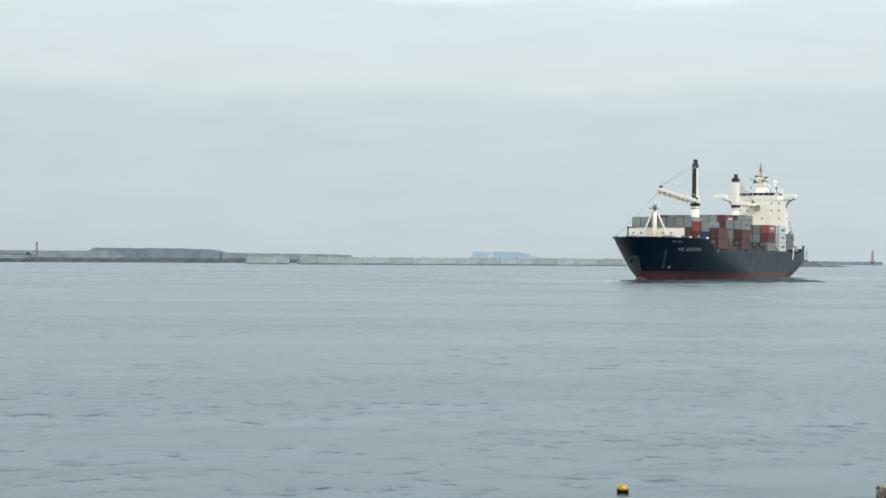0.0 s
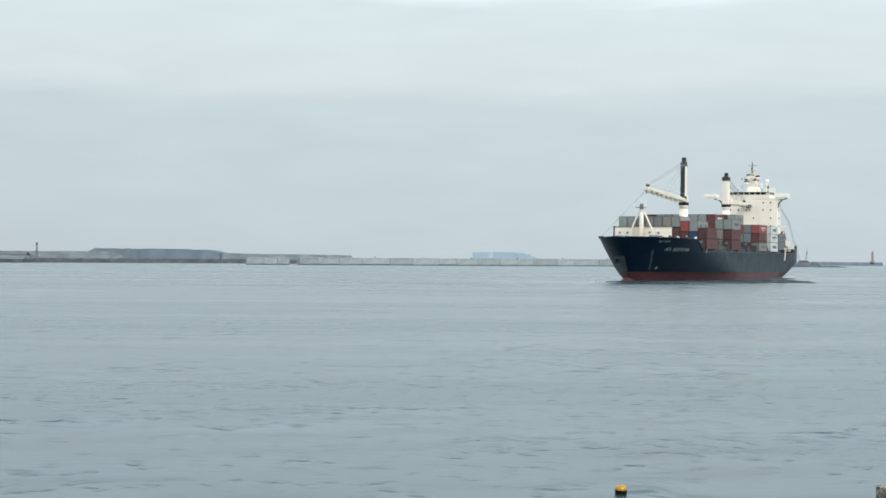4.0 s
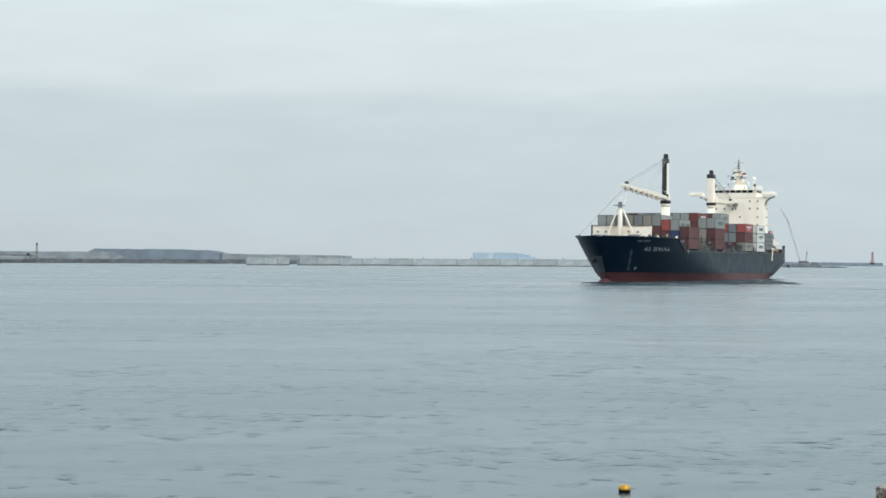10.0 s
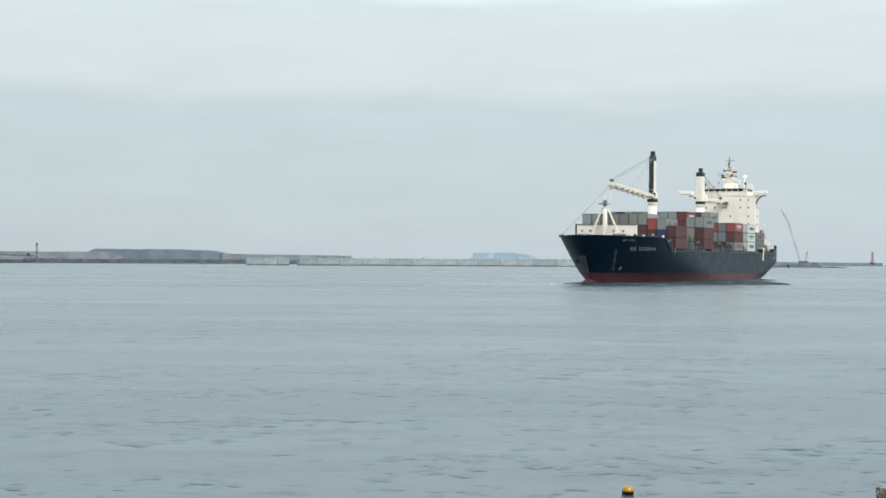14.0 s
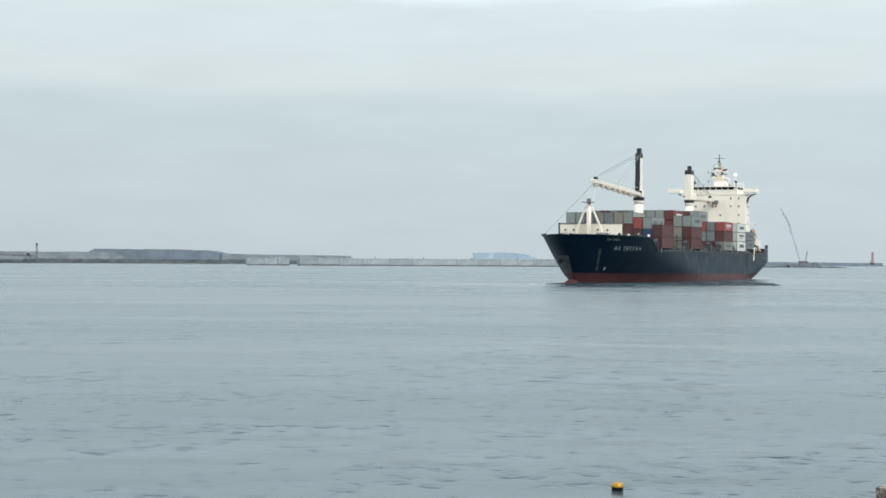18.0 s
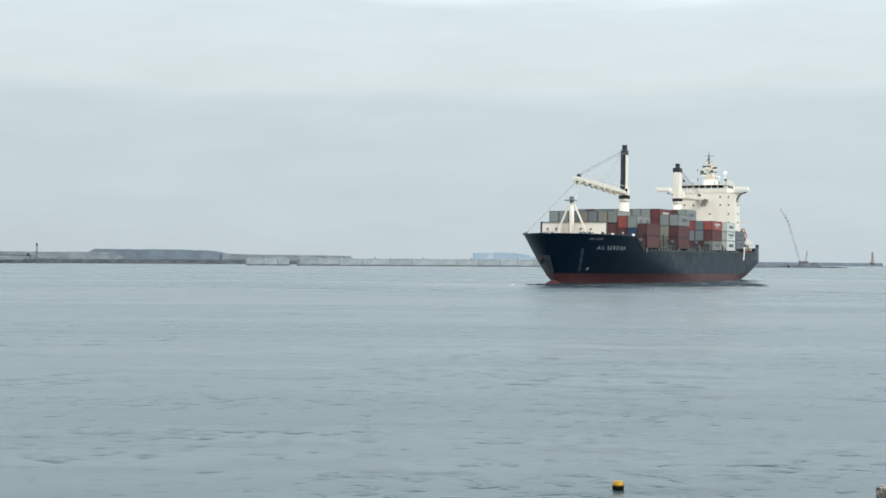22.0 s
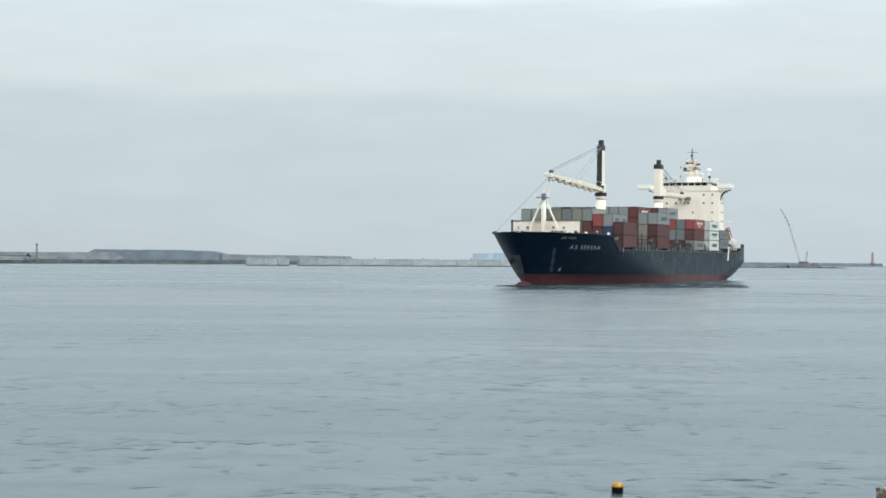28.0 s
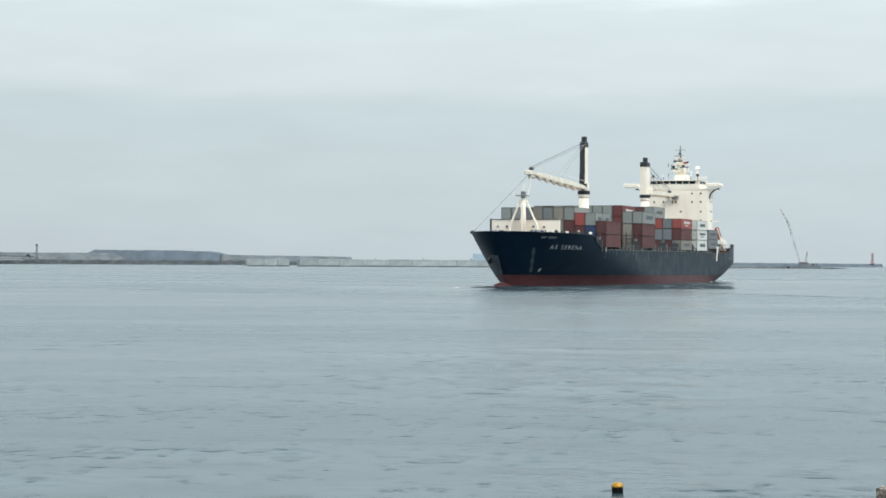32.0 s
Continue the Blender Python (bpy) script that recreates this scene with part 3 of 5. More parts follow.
def far_ship():
    """A laden container ship at anchor, far out."""
    t = thing("anchored_ship", "far blue-grey laden container ship at anchor in haze", "ship", at=Matrix.Translation((158, 4560, 0)))
    part("hull", Mesh().add([(-85, 0, -1), (78, 0, -1), (85, 0, 13), (-85, 0, 13), (-85, 26, -1), (78, 26, -1), (85, 26, 13), (-85, 26, 13)],
                            [(0, 1, 2, 3), (7, 6, 5, 4), (3, 2, 6, 7), (4, 5, 1, 0), (1, 5, 6, 2), (4, 0, 3, 7)]), M_FAR, t)
    part("aft_cargo", Mesh().cbox(-82, -45, 1, 25, 13, 27, 0.4), M_FAR, t)
    part("superstructure", Mesh().cbox(-42, -33, 2, 24, 13, 28.5, 0.4), M_FAR_PALE, t)
    heights = (27.5, 27.5, 27, 27, 26, 25, 22, 17)
    for k, z in enumerate(heights):
        part("cargo_block", Mesh().cbox(-30 + k * 13.2, -30 + k * 13.2 + 13.0, 1, 25, 13, z, 0.3), M_FAR, t)
    part("mast", Mesh().tube((-37, 13, 28.5), (-37, 13, 34), 0.6, 0.4, 6), M_FAR_WHITE, t)


far_ship()


# ---- the container ship: x runs forward from the stern, y to port, z up from the waterline ----
def lerp(a, b, u):
    return a + (b - a) * u


TOP = 11.4


def rise(z):
    return min(1.0, max(0.0, z / TOP))


def stem(z):
    return 168.0 + 7.5 * rise(z) ** 0.9


def transom(z):
    return 6.8 * (1 - min(1.0, max(0.0, z / 5.6))) ** 1.2 + (3.0 if z < -1 else 0)


def half_beam(x, z):
    u = rise(z) ** 0.68
    s = max(0.0, 1 - (stem(z) - x) / lerp(84, 45, u))
    bow = max(0.0, 1 - s ** lerp(2.0, 2.6, u)) ** lerp(0.8, 0.6, u)
    v = min(1.0, max(0.0, z / 5.6)) ** 0.8
    e = min(1.0, max(0.0, (x - transom(z)) / lerp(42, 13, v)))
    aft = lerp(lerp(0.60, 0.91, v), 1.0, math.sin(e * math.pi / 2))
    return 13.7 * bow * aft


def sheer(x):
    """Top of the side shell: raised at the stern and, past a sloping step, at the forecastle."""
    if x < 11:
        return 9.8
    if x < 14:
        return lerp(9.8, 8.2, (x - 11) / 3)
    if x < 142:
        return 8.2
    if x < 149:
        return lerp(8.2, 11.3, (x - 142) / 7)
    return lerp(11.3, 11.6, (x - 149) / 26)


def boot_line(x):
    return lerp(1.9, 2.7, x / 170)


ship = thing("container_ship", "navy container ship with red boot topping and cream superstructure", "ship")


def hull():
    us = [0, 0.006, 0.02, 0.04, 0.07, 0.085] + [0.1 + 0.04 * k for k in range(18)]
    us += [0.815, 0.83, 0.842, 0.855, 0.87, 0.885, 0.9, 0.915, 0.93, 0.945, 0.957, 0.968, 0.977, 0.985, 0.991, 0.996, 0.999, 1.0]

    def side(levels, sign):
        rows = []
        for k in levels:
            row = []
            for u in us:
                x = 175 * u
                z = k(x)
                x = lerp(transom(z), stem(z), u)
                row.append((x, sign * half_beam(x, z), z))
            rows.append(row)
        return rows if sign > 0 else [r[::-1] for r in rows]
    low = [lambda x: -5.0, lambda x: -2.0, lambda x: 0.0, boot_line]
    high = [lambda x, q=q: lerp(boot_line(x), sheer(x), q) for q in (0, 0.12, 0.25, 0.4, 0.55, 0.7, 0.85, 1.0)]
    body = Mesh()
    for sign in (1, -1):
        body.grid(side(high, sign))
    # transom plate
    zs = [lerp(boot_line(0), sheer(0), q / 6) for q in range(7)]
    body.grid([[(transom(z), y * half_beam(transom(z), z), z) for y in (1, 0.5, 0, -0.5, -1)] for z in zs])
    ob = part("hull", body, M_NAVY, ship, "navy blue hull plating, scuffed and with painted sheen along the side", smooth=True)
    boot = Mesh()
    for sign in (1, -1):
        boot.grid(side(low, sign))
    zs = [-5, -2, 0, boot_line(0)]
    boot.grid([[(transom(z), y * half_beam(transom(z), z), z) for y in (1, 0.5, 0, -0.5, -1)] for z in zs])
    part("boot_topping", boot, M_RED_BOOT, ship, "red antifouling paint above the waterline", smooth=True)
    part("bulbous_bow", Mesh().ball((171.4, 0, -1.3), 6.4, 1.6, 2.45, 26, 16), M_RED_BOOT, ship, "red bulbous bow breaking the surface", smooth=True)
    # decks
    outline = [(x, half_beam(x, 7.7) - 0.15) for x in [1 + 145 * k / 40 for k in range(41)]]
    part("main_deck", Mesh().prism([(x, -y) for x, y in outline] + outline[::-1], 7.4, 7.7), M_DECK, ship)
    outline = [(x, half_beam(x, 10.2) - 0.2) for x in [145 + 27.5 * k / 20 for k in range(21)]]
    part("forecastle_deck", Mesh().prism([(x, -y) for x, y in outline] + outline[::-1], 10.05, 10.2), M_DECK, ship)
    outline = [(x, half_beam(x, 9.0) - 0.2) for x in [0.6 + 11 * k / 6 for k in range(7)]]
    part("poop_deck", Mesh().prism([(x, -y) for x, y in outline] + outline[::-1], 7.71, 9.0), M_DECK, ship)
    for sign in (1, -1):
        xs = [146 + 28.2 * k / 22 for k in range(23)]
        part("bulwark_lining", Mesh().grid([[(x, sign * max(0.05, half_beam(x, z if z else sheer(x)) - 0.35), z if z else sheer(x)) for x in (xs if sign < 0 else xs[::-1])] for z in (10.15, 0)]), M_DECK, ship)
        xs = [0.5 + 10 * k / 6 for k in range(7)]
        part("stern_lining", Mesh().grid([[(x, sign * (half_beam(x, z) - 0.35), z) for x in (xs if sign < 0 else xs[::-1])] for z in (8.95, 9.78)]), M_DECK, ship)
    # capping rail along the bulwark, and a rubbing strake
    for sign, word in ((1, "port"), (-1, "starboard")):
        m = Mesh()
        xs = [142 + 33.4 * k / 26 for k in range(27)]
        for a, b in zip(xs, xs[1:]):
            za, zb = sheer(a), sheer(b)
            m.tube((a, sign * half_beam(a, za), za + 0.02), (b, sign * half_beam(b, zb), zb + 0.02), 0.14, n=6)
        part("bulwark_rail", m, M_NAVY, ship)
        m = Mesh()
        xs = [14 + 128 * k / 32 for k in range(33)]
        for a, b in zip(xs, xs[1:]):
            m.tube((a, sign * half_beam(a, 8.2), 8.2), (b, sign * half_beam(b, 8.2), 8.2), 0.12, n=6)
        part("sheer_rail", m, M_STEEL, ship)


hull()


def hull_patch(x0, x1, z0, z1, lean=0.0, sign=1):
    """A painted mark on the side shell between two stations and heights."""
    q = ((x0, z0), (x1, z0), (x1 + lean, z1), (x0 + lean, z1))
    return Mesh().add([(x, sign * (half_beam(x, z) + 0.08), z) for x, z in q], [(0, 1, 2, 3)])


def hull_lettering():
    word = "AS SERENA"
    size, stretch = 1.78, 1.08
    bar = max(v.co.x for v in text_mesh("I", size, 1.3).vertices)
    for i, ch in enumerate(word):
        if ch == " ":
            continue
        me = text_mesh(ch, size, 1.3)
        start = (max(v.co.x for v in text_mesh(word[:i] + "I", size, 1.3).vertices) - bar) if i else 0.0
        for v in me.vertices:
            x, z = 163.5 - (v.co.x + start) * stretch, 8.1 + v.co.y * 0.72
            x += 0.9 * (v.co.y / size)
            v.co = (x, half_beam(x, z) + 0.10, z)
        me.materials.append(M_LETTER)
        part("name_letter", me, M_LETTER, ship, "pale letter of the name on the navy bow")
    for k in range(9):
        if k == 3:
            continue
        x = 167.6 - 0.5 * k
        part("small_mark", hull_patch(x, x - 0.3, 10.3, 10.75), M_GREY_STEEL, ship)
    # pale streak, thruster sign and marks on the quarter
    rows = []
    for k in range(10):
        z = 3.2 + 5.2 * k / 9
        x = 165.2 + 0.6 * (z - 4.0)
        wd = 0.34 + 0.16 * math.sin(k * 1.9)
        rows.append([(q, half_beam(q, z) + 0.07, z) for q in (x + wd, x, x - wd)])
    part("pale_bow_streak", Mesh().grid(rows), M_FADED, ship, "pale streak below the bulwark")
    # sheet over the starboard bow that paints on its grazing reflection
    rows = []
    for k in range(9):
        z = 2.75 + 4.0 * k / 8
        deep = 0.9 * (1 - 0.7 * (k / 8) ** 2)
        rows.append([(stem(z) - 0.1 - deep * j, -half_beam(stem(z) - 0.1 - deep * j, z) - 0.06, z) for j in range(8)])
    part("bow_reflection", Mesh().grid(rows), M_BOW_SHEEN, ship, "grey painted reflection of bright water on the starboard bow", smooth=True)
    m = Mesh()
    for k in range(10):
        a, b = 2 * math.pi * k / 10, 2 * math.pi * (k + 1) / 10
        q = [(162.6 + r * math.cos(c), 3.7 + r * math.sin(c)) for r in (0.15, 0.38) for c in (a, b)]
        m.add([(x, half_beam(x, z) + 0.08, z) for x, z in q], [(0, 1, 3, 2)])
    part("thruster_mark", m, M_LETTER, ship, "pale ring painted above the boot topping")
    for k in range(7):
        x = 14 - 1.0 * k
        part("stern_mark", hull_patch(x, x - 0.55, 6.6, 7.05), M_GREY_STEEL, ship)
    # pale runs below the scuppers and fender scuffs along the flat side
    for k in range(56):
        x = 17 + 2.2 * k + jitter(0.9)
        ln = random.uniform(0.5, 2.4) * (1.4 if k % 5 == 0 else 0.8)
        part("scupper_run", hull_patch(x, x - random.uniform(0.2, 0.75), 8.15 - ln, 8.15), random.choice((M_FADED, M_FADED, M_RUN)), ship)
    # anchors in their pockets
    for sign in (-1,):
        x, z = 169.9, 6.3
        y = sign * half_beam(x, z)
        a = part("anchor", Mesh().taper((x, y + sign * 0.25, z + 1.1), (x - 0.2, y + sign * 0.1, z - 0.9), 0.35, 0.35, 0.5, 0.4), M_STEEL, ship, "dark anchor housed against the bow")
        part("fluke", Mesh().taper((x + 1.2, y + sign * 0.1, z - 0.3), (x, y + sign * 0.3, z - 1.2), 0.3, 0.3, 0.6, 0.5), M_STEEL, a)
        part("fluke", Mesh().taper((x - 1.4, y + sign * 0.4, z - 0.3), (x, y + sign * 0.3, z - 1.2), 0.3, 0.3, 0.6, 0.5), M_STEEL, a)


hull_lettering()


def forecastle():
    s = part("wave_screen", Mesh().box(155.6, 156.0, -7.7, 7.7, 10.2, 14.5), M_CREAM, ship, "cream wave-breaker wall across the forecastle")
    part("screen_edge", Mesh().box(155.3, 156.05, -8.1, -7.72, 10.2, 14.7), M_BLACK, s, "black end post")
    part("screen_cap", Mesh().box(155.4, 156.2, -7.7, 7.7, 14.5, 14.62), M_STEEL, s)
    for y, z in ((-6.3, 13.0), (-4.2, 13.0), (1.8, 13.0), (4.2, 12.9), (2.6, 11.8), (5.6, 11.7), (-5.2, 11.6), (-1.8, 11.5), (0.2, 11.3), (-3.2, 11.4)):
        part("vent", Mesh().tube((156.0, y, z), (156.25, y, z), 0.28, 0.26, 10), M_GREY_STEEL, s)
    # foremast on raking legs
    m = part("foremast", Mesh().tube((157.6, 0, 10.2), (157.6, 0, 19.6), 0.68, 0.48, 16), M_CREAM, ship, "cream foremast with raking stays", smooth=True)
    for y in (-3.1, 3.1):
        part("mast_leg", Mesh().tube((157.4, y, 13.0), (157.6, y * 0.22, 18.6), 0.24, 0.22, 10), M_CREAM, m)
        part("leg_foot", Mesh().tube((157.4, y, 10.2), (157.4, y, 13.05), 0.24, 0.24, 10), M_CREAM, m)
    part("platform", Mesh().cbox(156.8, 158.7, -1.5, 1.1, 19.5, 19.7, 0.05), M_GREY_STEEL, m)
    part("lamp_house", Mesh().cbox(157.2, 158.0, -0.45, 0.45, 19.7, 20.5, 0.12), M_GREY_STEEL, m)
    part("mast_tip", Mesh().tube((157.6, 0, 20.9), (157.6, 0, 22.0), 0.12, 0.06, 6), M_CREAM, m)
    part("mast_ladder", Mesh().box(158.25, 158.35, -0.25, 0.25, 10.4, 17.5), M_CREAM, m)
    for y in (-1.8, 1.4):
        part("rail_post", Mesh().tube((158.6, y, 19.7), (158.6, y, 20.8), 0.06, n=5), M_CREAM, m)
    for y in (-0.9, 0.9):
        part("jib_lashing", Mesh().tube((157.4, y, 19.7), (156.4, 1.1 + 0.3 * y, 22.6), 0.06, n=5), M_CREAM, m)
    # winches, bollards, fairleads
    for y in (-4.5, 4.5):
        w = part("windlass", Mesh().tube((161.5, y - 1.3, 11.4), (161.5, y + 1.3, 11.4), 0.8, 0.8, 14), M_GREY_STEEL, ship)
        part("windlass_bed", Mesh().cbox(160.4, 162.6, y - 1.6, y + 1.6, 10.2, 10.9, 0.1), M_STEEL, w)
    for x, y in ((166, 4.4), (166, -4.4), (159, 9.4), (159, -9.4), (152.5, 10.5), (152.5, -10.5)):
        b = part("mooring_bitt", Mesh().tube((x - 0.5, y, 10.2), (x - 0.5, y, 11.2), 0.3, 0.3, 10), M_STEEL, ship)
        part("second_post", Mesh().tube((x + 0.5, y, 10.2), (x + 0.5, y, 11.2), 0.3, 0.3, 10), M_STEEL, b)
    for x in (150, 156, 162, 168):
        for sign in (1, -1):
            part("fairlead", Mesh().cbox(x - 0.6, x + 0.6, sign * half_beam(x, 11.5) - 0.2, sign * half_beam(x, 11.5) + 0.2, 11.42, 11.95, 0.1), M_CREAM if x < 152 else M_STEEL, ship)
    # small fittings and rope coils showing above the bulwark
    for k in range(15):
        x = 151.5 + 1.35 * k + jitter(0.3)
        y = half_beam(x, 11.0) - random.uniform(0.7, 1.8)
        size = random.uniform(0.14, 0.32)
        part("deck_fitting", Mesh().cbox(x - size, x + size, y - size, y + size, 10.2, 11.75 + random.uniform(0.1, 0.5), 0.05), random.choice((M_STEEL, M_BLACK, M_GREY_STEEL, M_CREAM)), ship)
    part("jackstaff", Mesh().tube((174.0, 0, 10.9), (174.4, 0, 14.2), 0.09, 0.06, 6), M_CREAM, ship)
    part("bow_rail_stay", Mesh().tube((172.0, -2.0, 11.5), (174.0, 0, 13.2), 0.06, n=5), M_CREAM, ship)
    part("forestay", Mesh().tube((157.4, 1.0, 24.0), (161.5, -10.0, 11.7), 0.05, n=5), M_WIRE, ship)


forecastle()


def deck_crane(x, y, facing, ring, head, reach, depth, bulk, half):
    """A slewing cargo crane on a fixed pedestal: black face towards the jib, cream back; facing 1: jib forward, -1: aft.
    ring and head: heights of the slewing ring and of the black head; depth: half the tower fore and aft; bulk: thickness of the jib;
    half: half the tower's width across."""
    f = facing

    def span(a, b):
        return min(x + f * a, x + f * b), max(x + f * a, x + f * b)
    c = part("deck_crane", Mesh().tube((x, y, 7.7), (x, y, ring - 0.9), 1.25, 1.2, 20).tube((x, y, ring - 0.9), (x, y, ring), 1.2, 1.35, 20), M_CREAM, ship,
             "cream pedestal crane with a black jib side and stowed jib", smooth=True)
    part("slew_ring", Mesh().tube((x, y, ring), (x, y, ring + 0.85), 1.45, 1.45, 20), M_BLACK, c)
    part("tower", Mesh().cbox(x - depth, x + depth, y - half, y + half, ring + 0.85, head, 0.1), M_CREAM, c)
    part("black_face", Mesh().box(*span(depth, depth + 0.08), y - half + 0.03, y + half - 0.03, ring + 0.9, head), M_BLACK, c)
    part("winch_cover", Mesh().cbox(*span(depth, depth + 0.5), y - half + 0.05, y + half - 0.1, ring + 2.0, ring + 5.0, 0.1), M_BLACK, c)
    part("tower_head", Mesh().cbox(x - depth - 0.05, x + depth + 0.05, y - half - 0.05, y + half + 0.05, head, head + 1.25, 0.15), M_BLACK, c)
    part("sheave_block", Mesh().cbox(x - 0.6, x + 0.6, y - 0.5, y + 0.6, head + 1.25, head + 2.5, 0.12), M_BLACK, c)
    part("operator_cab", Mesh().cbox(*span(0.2, 1.9), y + half - 0.09, y + half + 0.75, ring + 0.95, ring + 2.7, 0.12), M_CREAM, c)
    part("cab_window", Mesh().box(*span(1.9, 1.94), y + half, y + half + 0.65, ring + 1.6, ring + 2.5), M_GLASS, c)
    foot = Vector((x + f * 1.5, y, ring + 1.5))
    tip = Vector((x + f * reach, y - 0.3 * f, ring + 3.4 if f > 0 else ring + 1.9))
    knee = foot.lerp(tip, 0.3)
    beam = part("jib", Mesh().taper(foot + Vector((0, 0.9, 0)), knee + Vector((0, 0.8, 0.1)), 0.35, 1.5 * bulk, 0.35, 2.1 * bulk).taper(knee + Vector((0, 0.8, 0.1)), tip + Vector((0, 0.5, 0)), 0.35, 2.1 * bulk, 0.3, 1.3 * bulk)
                .taper(foot - Vector((0, 0.9, 0)), knee + Vector((0, -0.8, 0.1)), 0.35, 1.5 * bulk, 0.35, 2.1 * bulk).taper(knee + Vector((0, -0.8, 0.1)), tip - Vector((0, 0.5, 0)), 0.35, 2.1 * bulk, 0.3, 1.3 * bulk),
                M_CRANE, c, "cream twin-beam jib, rust-stained below")
    n = 7
    for k in range(n):
        p, q, r = (foot.lerp(tip, 0.05 + 0.88 * (k + d) / n) for d in (0, 0.5, 1))
        part("jib_brace", Mesh().taper(p + Vector((0, -0.8, -0.4)), q + Vector((0, 0.8, -0.4)), 0.25, 0.3, 0.25, 0.3), M_CRANE, c)
        for e in (-0.75, 0.75):
            low = q + Vector((0, e, -1.75 * bulk))
            part("lower_chord", Mesh().tube(p + Vector((0, e, -0.95 * bulk)), low, 0.14, n=6).tube(low, r + Vector((0, e, -0.95 * bulk)), 0.14, n=6), M_RUST, c, "rust-stained lower bracing")
    part("jib_walkway", Mesh().tube(foot + Vector((0, 0.9, 1.6)), tip + Vector((0, 0.6, 1.2)), 0.05, n=4), M_CRANE, c)
    part("jib_head", Mesh().cbox(min(tip.x - 0.9 * f, tip.x + 0.9 * f), max(tip.x - 0.9 * f, tip.x + 0.9 * f), tip.y - 0.7, tip.y + 0.7, tip.z - 0.6, tip.z + 0.3, 0.15), M_CRANE, c)
    part("head_sheave", Mesh().tube((tip.x - f * 2, tip.y - 0.4, tip.z + 0.8), (tip.x - f * 2, tip.y + 0.4, tip.z + 0.6), 0.4, 0.4, 12), M_STEEL, c)
    part("hook_block", Mesh().cbox(tip.x - 0.3 - f, tip.x + 0.3 - f, tip.y - 0.3, tip.y + 0.3, tip.z - 1.6, tip.z - 0.6, 0.1), M_CRANE, c)
    top = Vector((x + f * 1.2, y, head + 0.6))
    for s in (-0.6, 0.6):
        part("luffing_wire", Mesh().tube(top + Vector((0, s, 0)), tip + Vector((-1.5 * f, s * 0.7, 0.8)), 0.07, n=5), M_WIRE, c)
        part("hoist_wire", Mesh().tube(top + Vector((0, s * 0.5, -0.3)), foot.lerp(tip, 0.45) + Vector((0, s, 0.9)), 0.055, n=5), M_WIRE, c)
    part("hoist_line", Mesh().tube(top + Vector((0, 0, 0.5)), tip + Vector((-0.8 * f, 0, 0.9)), 0.045, n=5), M_WIRE, c)
    part("ladder", Mesh().box(*span(-depth - 0.12, -depth), y - 0.25, y + 0.25, ring + 1.0, head), M_CREAM, c)


deck_crane(117.3, 1.5, 1, 21.3, 32.4, 40.6, 1.25, 0.5, 0.66)
deck_crane(55.0, 0.0, -1, 22.7, 31.0, 28.0, 1.65, 0.5, 0.95)


